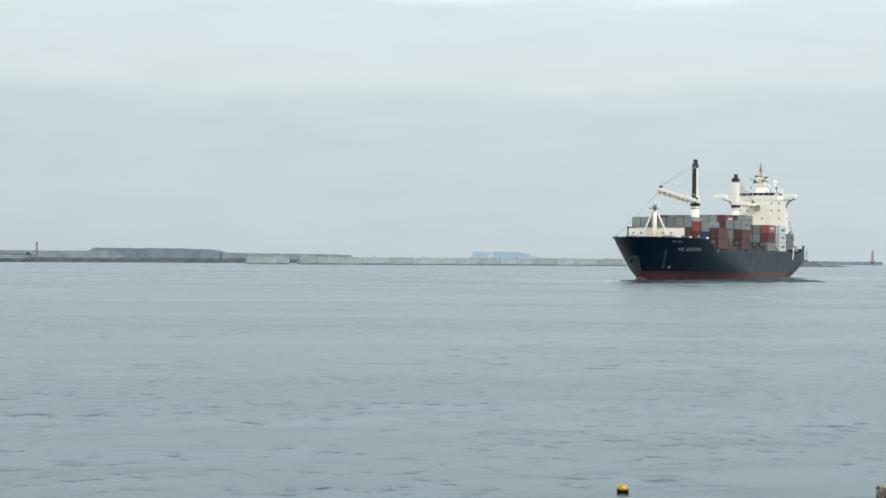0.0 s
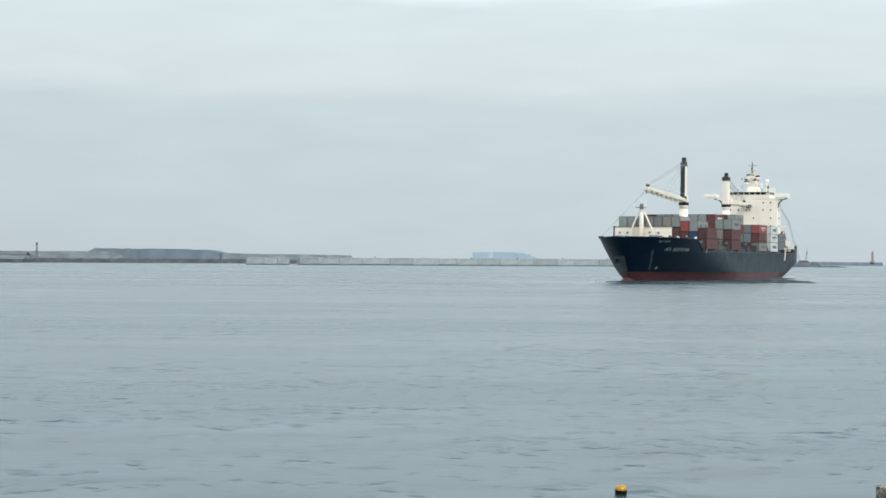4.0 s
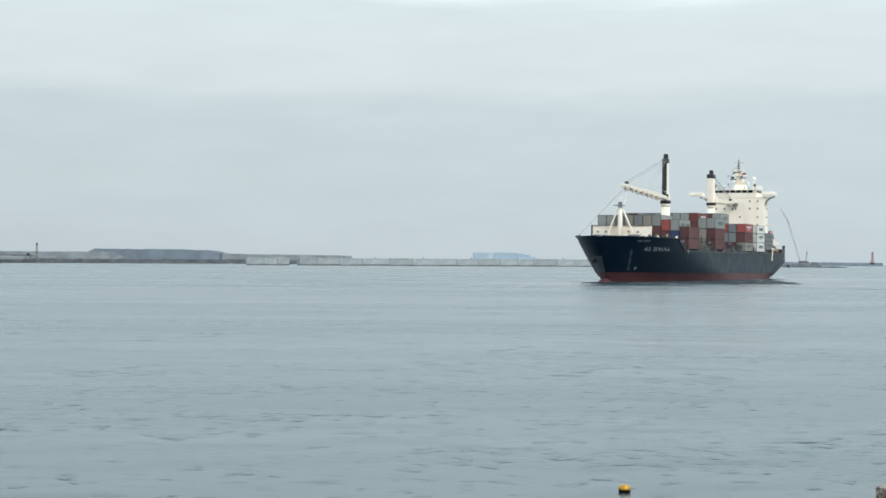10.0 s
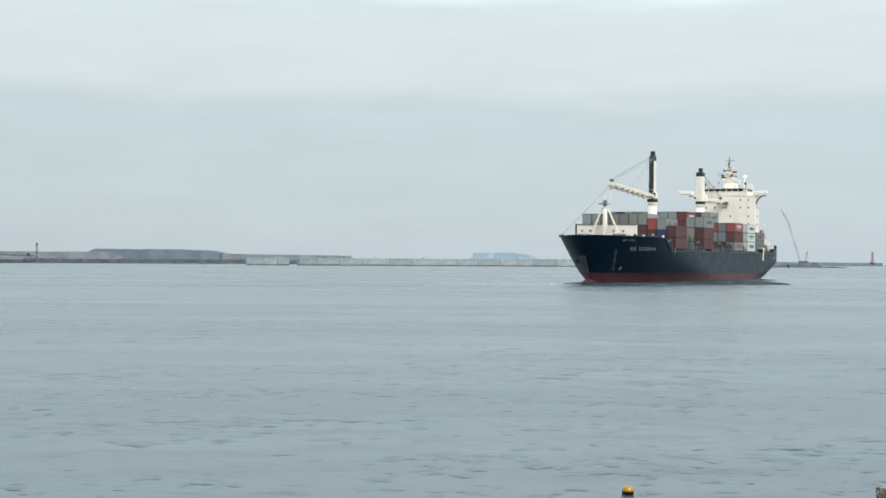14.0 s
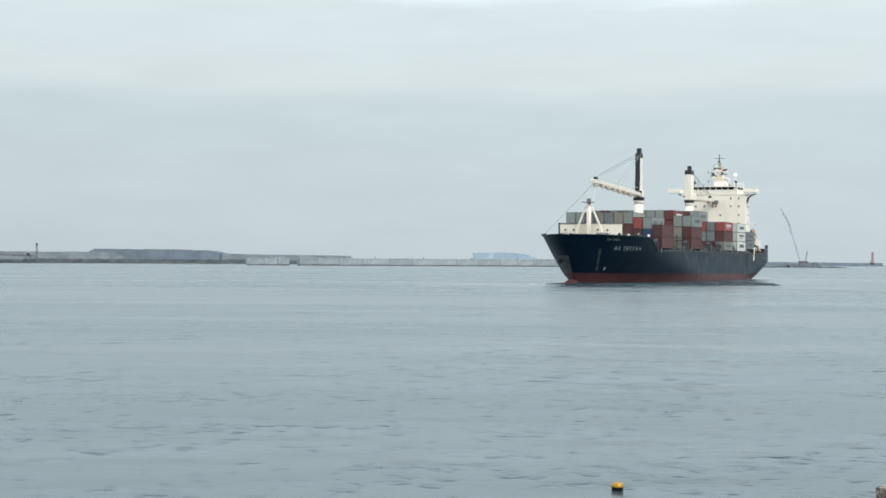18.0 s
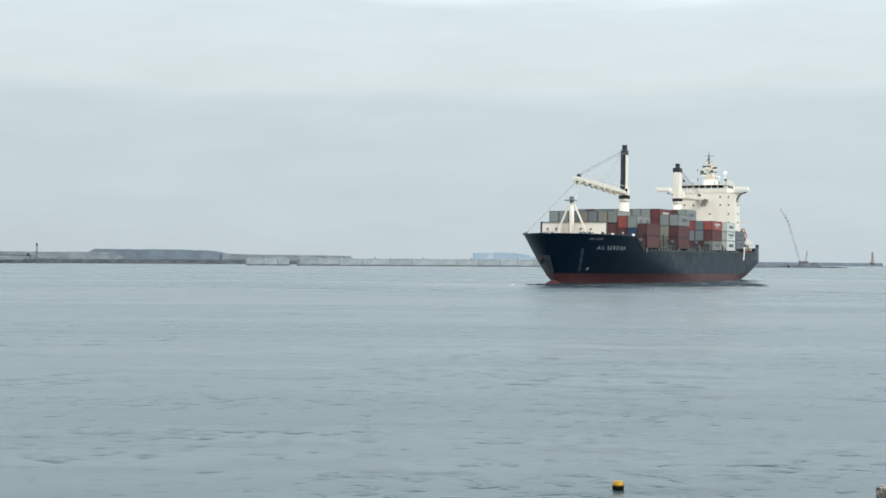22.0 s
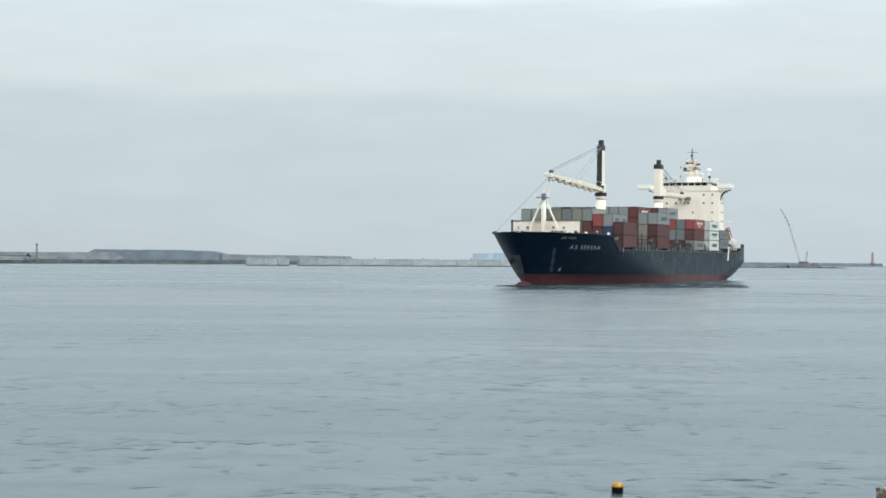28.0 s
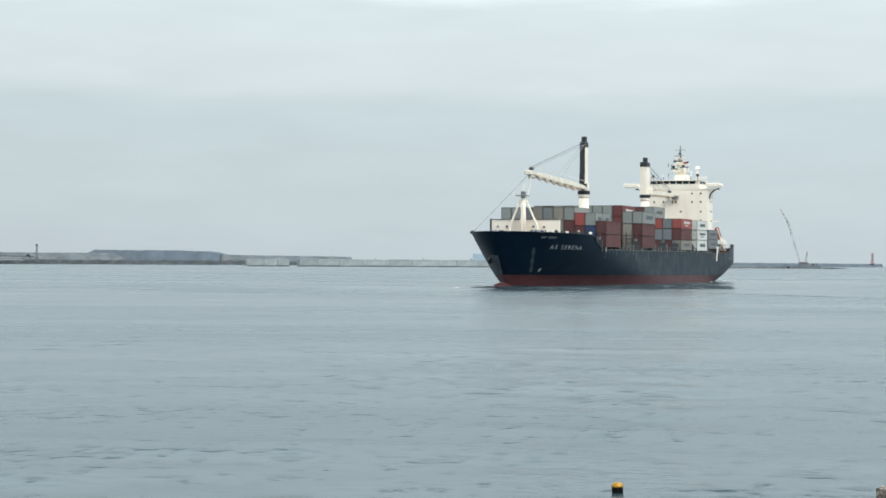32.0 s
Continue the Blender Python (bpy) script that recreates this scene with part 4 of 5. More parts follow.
def superstructure():
    h = part("superstructure", Mesh().cbox(19.8, 25.0, -7.6, 10.6, 7.7, 26.0, 0.25), M_CREAM, ship, "cream accommodation block with small square windows")
    part("aft_block", Mesh().cbox(10.5, 19.8, -7.4, 8.1, 7.7, 26.0, 0.2), M_CREAM, h)
    # bridge deck with wings on curved brackets
    part("bridge_deck", Mesh().cbox(14.0, 25.04, -9.6, 10.8, 26.0, 26.4, 0.05), M_CREAM, h)
    for sign in (1, -1):
        part("bridge_wing", Mesh().cbox(21.6, 25.6, min(sign * 9.7, sign * 13.9), max(sign * 9.7, sign * 13.9), 26.85, 27.8, 0.12), M_CREAM, h)
        y0 = 10.6 if sign > 0 else 7.6
        arc = [(y0 + 3.0 * (1 - math.cos(math.pi / 2 * k / 8)), 23.4 + 2.9 * math.sin(math.pi / 2 * k / 8)) for k in range(9)] + [(y0, 26.39)]
        n = len(arc)
        br = Mesh().add([(24.6, sign * y, z) for y, z in arc] + [(22.6, sign * y, z) for y, z in arc],
                        [tuple(range(n)), tuple(range(2 * n - 1, n - 1, -1))] + [(i, n + i, n + (i + 1) % n, (i + 1) % n) for i in range(n)])
        part("wing_bracket", br, M_CREAM, h)
        tr = Mesh()
        for k in range(8):
            a, b = math.pi / 2 * k / 8, math.pi / 2 * (k + 1) / 8
            q = [(sign * (y0 + 3.0 * (1 - math.cos(c)) + 0.02), 23.4 + 2.9 * math.sin(c)) for c in (a, b)]
            tr.tube((24.6, *q[0]), (24.6, *q[1]), 0.2, n=6)
        part("bracket_edge", tr, M_BLACK, h)
        part("wing_rail", Mesh().tube((25.5, sign * 9.8, 28.1), (25.5, sign * 13.8, 28.1), 0.05, n=5).tube((25.5, sign * 13.8, 27.6), (25.5, sign * 13.8, 28.1), 0.05, n=5), M_CREAM, h)
    wh = part("wheelhouse", Mesh().cbox(15.5, 25.1, -7.2, 7.9, 26.41, 28.62, 0.1), M_CREAM, ship, "cream wheelhouse with a band of dark windows")
    for k in range(7):
        y = -6.1 + 1.87 * k
        part("window", Mesh().box(25.1, 25.16, y, y + 1.6, 27.72, 28.5), M_GLASS, wh)
    for k in range(4):
        part("side_window", Mesh().box(17.0 + 2.0 * k, 18.6 + 2.0 * k, 7.9, 7.95, 27.72, 28.5), M_GLASS, wh)
    part("roof_edge", Mesh().cbox(15.2, 25.7, -7.5, 8.2, 28.62, 28.75, 0.05), M_CREAM, wh)
    for y, z in ((5.8, 25.0), (8.3, 25.0), (-5.1, 22.6), (0.2, 22.6), (1.2, 22.6), (5.8, 22.6), (8.3, 22.6), (2.6, 19.9), (8.3, 19.9), (-5.1, 19.9), (-2.4, 22.6), (5.4, 17.3), (8.3, 17.3), (1.0, 17.3)):
        w = part("cabin_window", Mesh().cbox(25.0, 25.05, y - 0.3, y + 0.3, z - 0.36, z + 0.36, 0.02), M_CRANE, h)
        part("pane", Mesh().box(25.05, 25.07, y - 0.21, y + 0.21, z - 0.26, z + 0.26), M_PANE, w)
    for k in range(2):
        for z in (14.6, 17.3, 19.9, 22.6):
            part("side_pane", Mesh().box(21.0 + 2.1 * k, 21.5 + 2.1 * k, 10.6, 10.63, z - 0.26, z + 0.26), M_PANE, h)
    part("jib_cradle", Mesh().cbox(25.02, 26.4, -1.2, 2.0, 23.6, 24.4, 0.1), M_GREY_STEEL, h, "grey bracket carrying the jib end")
    # monkey island, radar mast and aerials
    mast = part("radar_mast", Mesh().taper((18.0, 1.3, 28.75), (18.0, 0.8, 35.2), 2.4, 3.0, 1.2, 1.3), M_CREAM, ship, "cream radar mast crowded with scanners and lamps")
    part("mast_base", Mesh().cbox(16.4, 19.8, -0.6, 3.3, 28.75, 30.4, 0.2), M_CREAM, mast)
    part("topmast", Mesh().tube((18.0, 0.7, 35.2), (18.0, 0.7, 39.0), 0.42, 0.1, 8), M_GREY_STEEL, mast)
    part("crosstree", Mesh().tube((18.0, -0.8, 37.75), (18.0, 2.4, 37.75), 0.08, n=6), M_GREY_STEEL, mast)
    part("short_yard", Mesh().tube((18.0, -0.9, 36.1), (18.0, 1.8, 36.1), 0.1, n=6), M_GREY_STEEL, mast)
    part("upper_platform", Mesh().cbox(17.0, 19.2, -0.6, 2.2, 35.1, 35.25, 0.04), M_CREAM, mast)
    part("middle_platform", Mesh().cbox(16.8, 19.6, -1.0, 3.2, 33.5, 33.66, 0.04), M_CREAM, mast)
    part("lower_platform", Mesh().cbox(16.6, 19.9, -1.6, 3.4, 31.5, 31.66, 0.04), M_CREAM, mast)
    for z, y0, y1 in ((35.25, -0.6, 2.2), (33.66, -1.0, 3.2), (31.66, -1.6, 3.4)):
        rail = Mesh().tube((19.4, y0, z + 0.9), (19.4, y1, z + 0.9), 0.045, n=4)
        for k in range(5):
            y = lerp(y0, y1, k / 4)
            rail.tube((19.4, y, z), (19.4, y, z + 0.9), 0.045, n=4)
        part("platform_rail", rail, M_CREAM, mast)
    for y, z, w, mat in ((0.4, 34.3, 1.3, M_STEEL), (-0.7, 32.1, 1.0, M_STEEL), (2.3, 32.5, 1.3, M_GREY_STEEL)):
        sc = part("radar_scanner", Mesh().cbox(19.5, 19.8, y - w, y + w, z, z + 0.34, 0.08), mat, mast)
        part("scanner_pedestal", Mesh().cbox(19.2, 19.9, y - 0.3, y + 0.3, z - 0.6, z, 0.05), M_CREAM, sc)
    for y, z, w, hh, mat in ((-1.0, 32.5, 0.4, 0.7, M_BLACK), (2.5, 33.7, 0.55, 0.6, M_ORANGE), (1.9, 32.9, 0.4, 0.4, M_STEEL), (3.1, 33.9, 0.3, 0.5, M_STEEL), (-0.5, 34.2, 0.3, 0.6, M_GREY_STEEL), (0.8, 36.4, 0.3, 0.5, M_STEEL)):
        part("signal_lamp", Mesh().cbox(19.0, 19.5, y - w, y + w, z, z + hh, 0.1), mat, mast)
    for y, z in ((-2.87, 33.8), (-2.0, 33.6), (-2.85, 31.0)):
        part("signal_flag", Mesh().add([(18.0, y, z), (18.06, y + 0.12, z), (18.5, y + 0.35, z - 0.15), (18.5, y + 0.3, z - 0.8), (18.0, y, z - 0.9)], [(0, 1, 2, 3, 4)]), M_GREY_STEEL if y > -2.5 else M_STEEL, mast)
    for y0, y1 in ((-0.9, -2.9), (-0.8, -2.0), (1.8, 3.9)):
        part("flag_halyard", Mesh().tube((18.0, y0, 36.1), (18.2, y1, 28.75), 0.03, n=4), M_WIRE, mast)
    part("mast_ladder", Mesh().box(19.3, 19.38, 0.9, 1.4, 30.4, 33.4), M_CREAM, mast)
    for y, z in ((-6.0, 32.4), (-4.9, 31.4), (6.6, 31.6)):
        part("whip_aerial", Mesh().tube((22.0, y, 28.75), (22.0, y, z), 0.05, 0.03, 5), M_GREY_STEEL, ship)
    dome = part("satellite_dome", Mesh().ball((18.0, 5.7, 32.45), 0.72, 0.72, 0.64, 16, 10), M_WHITE, ship, "white satellite radome on a post", smooth=True)
    part("dome_post", Mesh().tube((18.0, 5.7, 28.75), (18.0, 5.7, 31.95), 0.3, 0.22, n=8), M_CREAM, dome)
    part("small_dome", Mesh().ball((18.0, 3.9, 31.3), 0.3, 0.3, 0.3, 10, 8).tube((18.0, 3.9, 28.75), (18.0, 3.9, 31.1), 0.08, n=6), M_WHITE, ship, smooth=True)
    for y, z in ((7.2, 30.15), (-5.6, 29.95)):
        lamp = part("searchlight", Mesh().tube((23.6, y, z), (24.4, y, z), 0.34, 0.4, 12), M_STEEL, ship)
        part("lamp_post", Mesh().tube((24.0, y, 28.75), (24.0, y, z - 0.25), 0.1, n=6), M_GREY_STEEL, lamp)
    for y in (-6.5, -3.0, 3.6, 5.0):
        b = part("aerial_base", Mesh().tube((23.0, y, 28.75), (23.0, y, 29.9), 0.12, 0.1, 6), M_GREY_STEEL, ship)
        part("aerial_head", Mesh().ball((23.0, y, 30.05), 0.22, 0.22, 0.22, 8, 6), M_WHITE, b)
    for sign in (1, -1):
        m = Mesh()
        for k in range(7):
            x = 15.6 + 1.6 * k
            m.tube((x, sign * 7.6 + 0.35, 28.75), (x, sign * 7.6 + 0.35, 30.1), 0.04, n=4)
        for z in (29.6, 30.1):
            m.tube((15.6, sign * 7.6 + 0.35, z), (25.2, sign * 7.6 + 0.35, z), 0.04, n=4)
        part("roof_rail", m, M_CREAM, wh)
    # funnel casing behind the house
    fu = part("funnel", Mesh().cbox(4.5, 10.0, -4.2, 4.2, 7.7, 25.5, 0.6), M_CREAM, ship, "cream funnel casing with a dark top")
    part("funnel_top", Mesh().cbox(4.6, 9.9, -4.1, 4.1, 25.5, 28.0, 0.5), M_NAVY, fu)
    for y in (-2, 0, 2):
        part("exhaust_pipe", Mesh().tube((7, y, 28.0), (6.6, y, 29.4), 0.45, 0.42, 10), M_BLACK, fu)


superstructure()


def stern_gear():
    # lifeboat on its sloping launch frame over the stern, mooring platform and gear
    body = Mesh().ball((0, 0, 0), 3.3, 0.85, 0.85, 18, 10).cbox(0.4, 2.0, -0.5, 0.5, 0.5, 1.2, 0.2)
    slope = Matrix.Translation((3.4, 8.5, 14.0)) @ Matrix.Rotation(radians(-32), 4, "Y")
    body.v = [tuple(slope @ Vector(p)) for p in body.v]
    part("lifeboat", body, M_ORANGE, ship, "orange-red enclosed lifeboat on a sloping ramp", smooth=True)
    for y in (7.9, 9.1):
        part("launch_ramp", Mesh().taper((0.2, y, 11.2), (7.0, y, 15.4), 0.2, 0.3, 0.2, 0.3), M_CREAM, ship)
    for x, top in ((1.4, 12.4), (5.2, 17.6), (7.0, 17.6)):
        d = part("davit", Mesh().taper((x, 7.6, 9.0), (x, 7.6, top), 0.3, 0.3, 0.26, 0.26), M_CREAM, ship)
        part("davit_leg", Mesh().taper((x, 9.5, 9.0), (x, 9.5, top), 0.3, 0.3, 0.26, 0.26), M_CREAM, d)
        part("davit_beam", Mesh().taper((x, 7.45, top), (x, 9.65, top), 0.3, 0.3, 0.3, 0.3), M_CREAM, d)
    part("davit_tie", Mesh().taper((5.2, 9.5, 17.6), (7.0, 9.5, 17.6), 0.22, 0.22, 0.22, 0.22), M_CREAM, ship)
    part("stores_locker", Mesh().cbox(11.0, 14.5, 8.2, 9.2, 7.7, 13.0, 0.1), M_GREY_STEEL, ship)
    part("aft_platform", Mesh().box(1.2, 8.4, 7.3, 10.6, 10.9, 11.1), M_CREAM, ship)
    for x in (1.4, 3.6, 5.9, 8.2):
        part("platform_post", Mesh().tube((x, 10.5, 9.0), (x, 10.5, 12.1), 0.09, n=6), M_CREAM, ship)
    for z in (11.6, 12.1):
        part("platform_rail", Mesh().tube((1.2, 10.5, z), (8.4, 10.5, z), 0.06, n=5), M_CREAM, ship)
    part("platform_brace", Mesh().taper((2.0, 10.3, 9.0), (5.6, 10.3, 11.0), 0.2, 0.2, 0.2, 0.2), M_CREAM, ship)
    part("gangway", Mesh().taper((29.6, 13.9, 6.0), (28.4, 13.9, 9.6), 0.25, 0.35, 0.25, 0.35), M_CREAM, ship, "white stowed accommodation ladder")
    part("gangway_head", Mesh().cbox(27.2, 28.6, 13.3, 14.0, 9.5, 9.9, 0.05), M_CREAM, ship)
    # no opening is cut here: a flat black patch paints the recess's shade
    part("pilot_recess_shade", hull_patch(36.0, 30.4, 6.3, 8.12), M_BLACK, ship, "flat black patch painting the shade of a pilot boarding recess")
    for x, y in ((3, 9), (7, 9), (3, -9), (7, -9), (3, 0)):
        w = part("mooring_winch", Mesh().tube((x, y - 1.0, 10.0), (x, y + 1.0, 10.0), 0.8, 0.8, 12), M_STEEL, ship)
        part("winch_bed", Mesh().box(x - 1, x + 1, y - 1.2, y + 1.2, 9.0, 9.4), M_STEEL, w)
    for k in range(8):
        x = 1.5 + 1.3 * k
        part("stern_stanchion", Mesh().tube((x, half_beam(x, 9.8), 9.8), (x, half_beam(x, 9.8), 10.9), 0.09, n=5), M_STEEL, ship)
    for x, y in ((9.5, 10.2), (12.2, 10.6), (16.0, 11.2), (20.5, 11.6), (22.8, 11.4)):
        v = part("deck_vent", Mesh().tube((x, y, 7.7), (x, y, 10.4), 0.3, 0.3, 10), M_GREY_STEEL, ship)
        part("vent_cowl", Mesh().tube((x, y, 10.4), (x, y, 10.9), 0.5, 0.45, 10), M_STEEL, v)
    part("ensign_staff", Mesh().tube((1.0, 0, 9.8), (-0.4, 0, 14.5), 0.08, 0.05, 6), M_CREAM, ship)


stern_gear()


BAYS = (("bay_a", 128.0), ("bay_c", 96.8), ("bay_f", 57.7), ("bay_g", 39.6), ("bay_h", 26.4))


def cargo_deck():
    for x0, x1 in ((26.2, 38.8), (39.4, 52.0), (57.5, 70.1), (71.0, 83.4), (84.2, 95.9), (96.6, 109.2), (127.8, 140.4)):
        m = part("hatch_cover", Mesh().cbox(x0, x1, -12.6, 12.6, 7.9, 8.34, 0.08), M_GREY_STEEL, ship)
        part("coaming", Mesh().box(x0 + 0.3, x1 - 0.3, -11.6, 11.6, 7.7, 7.9), M_STEEL, m)
    for x, top in ((128.0, 8.8), (96.8, 8.9), (57.7, 8.75), (39.6, 8.7), (26.4, 9.4)):
        for dx in (0.1, 11.6):
            for y in (11.15, 13.2):
                part("stack_pedestal", Mesh().cbox(x + dx, x + dx + 0.5, y, y + 0.3, 7.7, top, 0.04), M_GREY_STEEL, ship)
    # cell guides, lashing posts and vents along the port and starboard edges
    for sign in (1, -1):
        for k in range(40):
            x = 25.5 + 2.92 * k
            y = sign * (half_beam(x, 8.2) - 0.45)
            hgt = random.choice((0.9, 1.1, 1.4, 1.7))
            part("deck_stanchion", Mesh().box(x - 0.12, x + 0.12, y - 0.12, y + 0.12, 7.7, 8.2 + hgt), random.choice((M_STEEL, M_POST, M_POST)), ship)
        for x0, n in ((26.3, 22), (57.6, 12), (71.0, 21), (97.0, 10), (128.1, 10)):
            for k in range(n):
                x = x0 + 1.2 * k + jitter(0.15)
                y = sign * (12.75 + jitter(0.1)) if x < 120 else sign * (min(12.75, half_beam(x, 8.2) - 0.4))
                part("coaming_stay", Mesh().cbox(x - 0.1, x + 0.1 + abs(jitter(0.15)), y - 0.12, y + 0.12, 7.7, 8.3 + abs(jitter(0.5)), 0.02), random.choice((M_POST, M_STEEL, M_STEEL, M_DECK)), ship)
        for z in (8.75, 9.3):
            m = Mesh()
            for k in range(29):
                a, b = 25.5 + 4 * k, 29.5 + 4 * k
                m.tube((a, sign * (half_beam(a, 8.2) - 0.35), z), (b, sign * (half_beam(b, 8.2) - 0.35), z), 0.05, n=4)
            part("deck_rail", m, M_STEEL, ship)
        for x in (25.2, 39.0, 54.5, 70.6, 83.8, 96.2, 110.2, 127.2, 141.2):
            y = sign * 12.1
            p = part("lashing_bridge", Mesh().box(x - 0.25, x + 0.25, y - 0.9, y + 0.9, 7.7, 10.4), M_STEEL, ship)
            part("vent_head", Mesh().tube((x, y, 10.4), (x, y, 11.0), 0.4, 0.55, 10), M_GREY_STEEL, p)
    for x in (39.0, 96.2, 110.0, 127.3, 141.0):
        m = Mesh()
        for k in range(11):
            m.box(x - 0.15, x + 0.15, -12.3 + 2.46 * k - 0.1, -12.3 + 2.46 * k + 0.1, 7.7, 12.5)
        m.box(x - 0.3, x + 0.3, -12.6, 12.6, 10.9, 11.1)
        part("cross_bridge", m, M_STEEL, ship)


cargo_deck()


# ---- the containers ----
def corrugated(length, height, depth, pitch):
    """A corrugated panel in the xz plane, facing +y."""
    n = max(3, int(length / pitch))
    p = length / n
    top, bottom = [], []
    for k in range(n):
        for u, d in ((0.0, 0), (0.3, 0), (0.5, -depth), (0.8, -depth)):
            top.append((k * p + u * p, d, height))
            bottom.append((k * p + u * p, d, 0))
    top.append((length, 0, height))
    bottom.append((length, 0, 0))
    return bottom, top


def box_meshes(length, height):
    w = 2.39
    hw = w / 2
    frame_m = Mesh()
    for x in (0.0, length):
        for y in (-hw, hw):
            x0 = x if x == 0 else length - 0.16
            y0 = y if y < 0 else hw - 0.16
            frame_m.box(x0, x0 + 0.16, y0, y0 + 0.16, 0, height)
    for z in (0.0, height - 0.12):
        for y in (-hw, hw - 0.1):
            frame_m.box(0.16, length - 0.16, y + 0.002, y + 0.098, z + 0.002, z + 0.118)
        for x in (0.0, length - 0.1):
            frame_m.box(x + 0.002, x + 0.098, -hw + 0.16, hw - 0.16, z + 0.002, z + 0.118)
    b, t = corrugated(length - 0.3, height - 0.2, 0.036, 0.29)
    s1 = Mesh().grid([[(x + 0.15, hw - 0.03 + y, z + 0.1) for x, y, z in r] for r in (b, t)][::-1])
    s2 = Mesh().grid([[(x + 0.15, -hw + 0.03 - y, z + 0.1) for x, y, z in r] for r in (b, t)])
    b, t = corrugated(w - 0.3, height - 0.2, 0.036, 0.26)
    e = Mesh().grid([[(length - 0.03 + y, x - hw + 0.15, z + 0.1) for x, y, z in r] for r in (b, t)])
    roof = Mesh().box(0.1, length - 0.1, -hw + 0.1, hw - 0.1, height - 0.09, height - 0.03)
    floor = Mesh().box(0.1, length - 0.1, -hw + 0.1, hw - 0.1, 0.03, 0.12)
    doors = []
    for s in (-1, 1):
        d = Mesh().box(0.03, 0.07, min(s * 0.01, s * 1.05), max(s * 0.01, s * 1.05), 0.13, height - 0.13)
        for q in (0.35, 0.8):
            d.tube((0.0, s * q, 0.15), (0.0, s * q, height - 0.15), 0.025, n=5)
        doors.append(d)
    return frame_m, s1, s2, e, roof, floor, doors


BOX_CACHE = {}
CARGO = []
WORDS = {"d": "oxide-red", "m": "brick red", "r": "bright red", "g": "light grey", "s": "slate grey", "t": "sandy grey", "b": "blue", "w": "white"}


def container(key, x, y, z, length, height, mark):
    """A corrugated freight container, its doors to the stern, at its place on the ship."""
    k = (key, length, height)
    if k not in BOX_CACHE:
        frame_m, s1, s2, e, roof, floor, doors = box_meshes(length, height)
        BOX_CACHE[k] = [(n, q.data(n, BOX_FRAME[key] if n == "corner_frame" else BOX[key])) for n, q in (("corner_frame", frame_m), ("side_wall", s1), ("side_wall", s2), ("end_wall", e), ("roof", roof), ("underframe", floor), ("door", doors[0]), ("door", doors[1]))]
    size = "twenty-foot" if length < 8 else "forty-foot"
    t = thing("shipping_container", WORDS[key] + " corrugated " + size + " freight container in a deck stack", "container", "containers stacked on the ship")
    for n, me in BOX_CACHE[k]:
        part(n, me, None, t)
    if mark:
        dark = key in "gwts"
        mm = M_MARK_DARK if dark else M_MARK_WHITE
        m = Mesh()
        hw = 1.195 + 0.012
        if mark == 1:      # block of bars amidships
            x0, wid = length * 0.22, length * 0.5
            for i in range(6):
                a = x0 + wid * i / 6
                m.box(a, a + wid / 7.5, hw - 0.01, hw, height * 0.36, height * 0.68)
        else:              # long word with a short line below
            x0, wid = length * 0.2, length * 0.56
            for i in range(9):
                a = x0 + wid * i / 9
                m.box(a, a + wid / 12, hw - 0.01, hw, height * 0.5, height * 0.74)
            m.box(x0 + wid * 0.3, x0 + wid * 0.8, hw - 0.01, hw, height * 0.3, height * 0.38)
        part("side_lettering", m, mm, t)
    CARGO.append((t, Matrix.Translation((x, y, z))))


def stack(x, row, base, tiers, marks=(), twenty=()):
    """Containers on one slot, from the bottom up: a string of colour and height (s 2.59 m, h 2.9 m)."""
    z = base
    y = (row - 5) * 2.46
    for i, (c, hh) in enumerate(tiers):
        hgt = 2.85 if hh == "h" else 2.55
        mark = marks[i] if i < len(marks) else 0
        if i in twenty:
            container(c, x, y, z, 6.058, hgt, mark)
            container(c, x + 6.13, y, z, 6.058, hgt, mark)
        else:
            container(c, x, y, z, 12.192, hgt, mark)
        z += hgt + 0.055


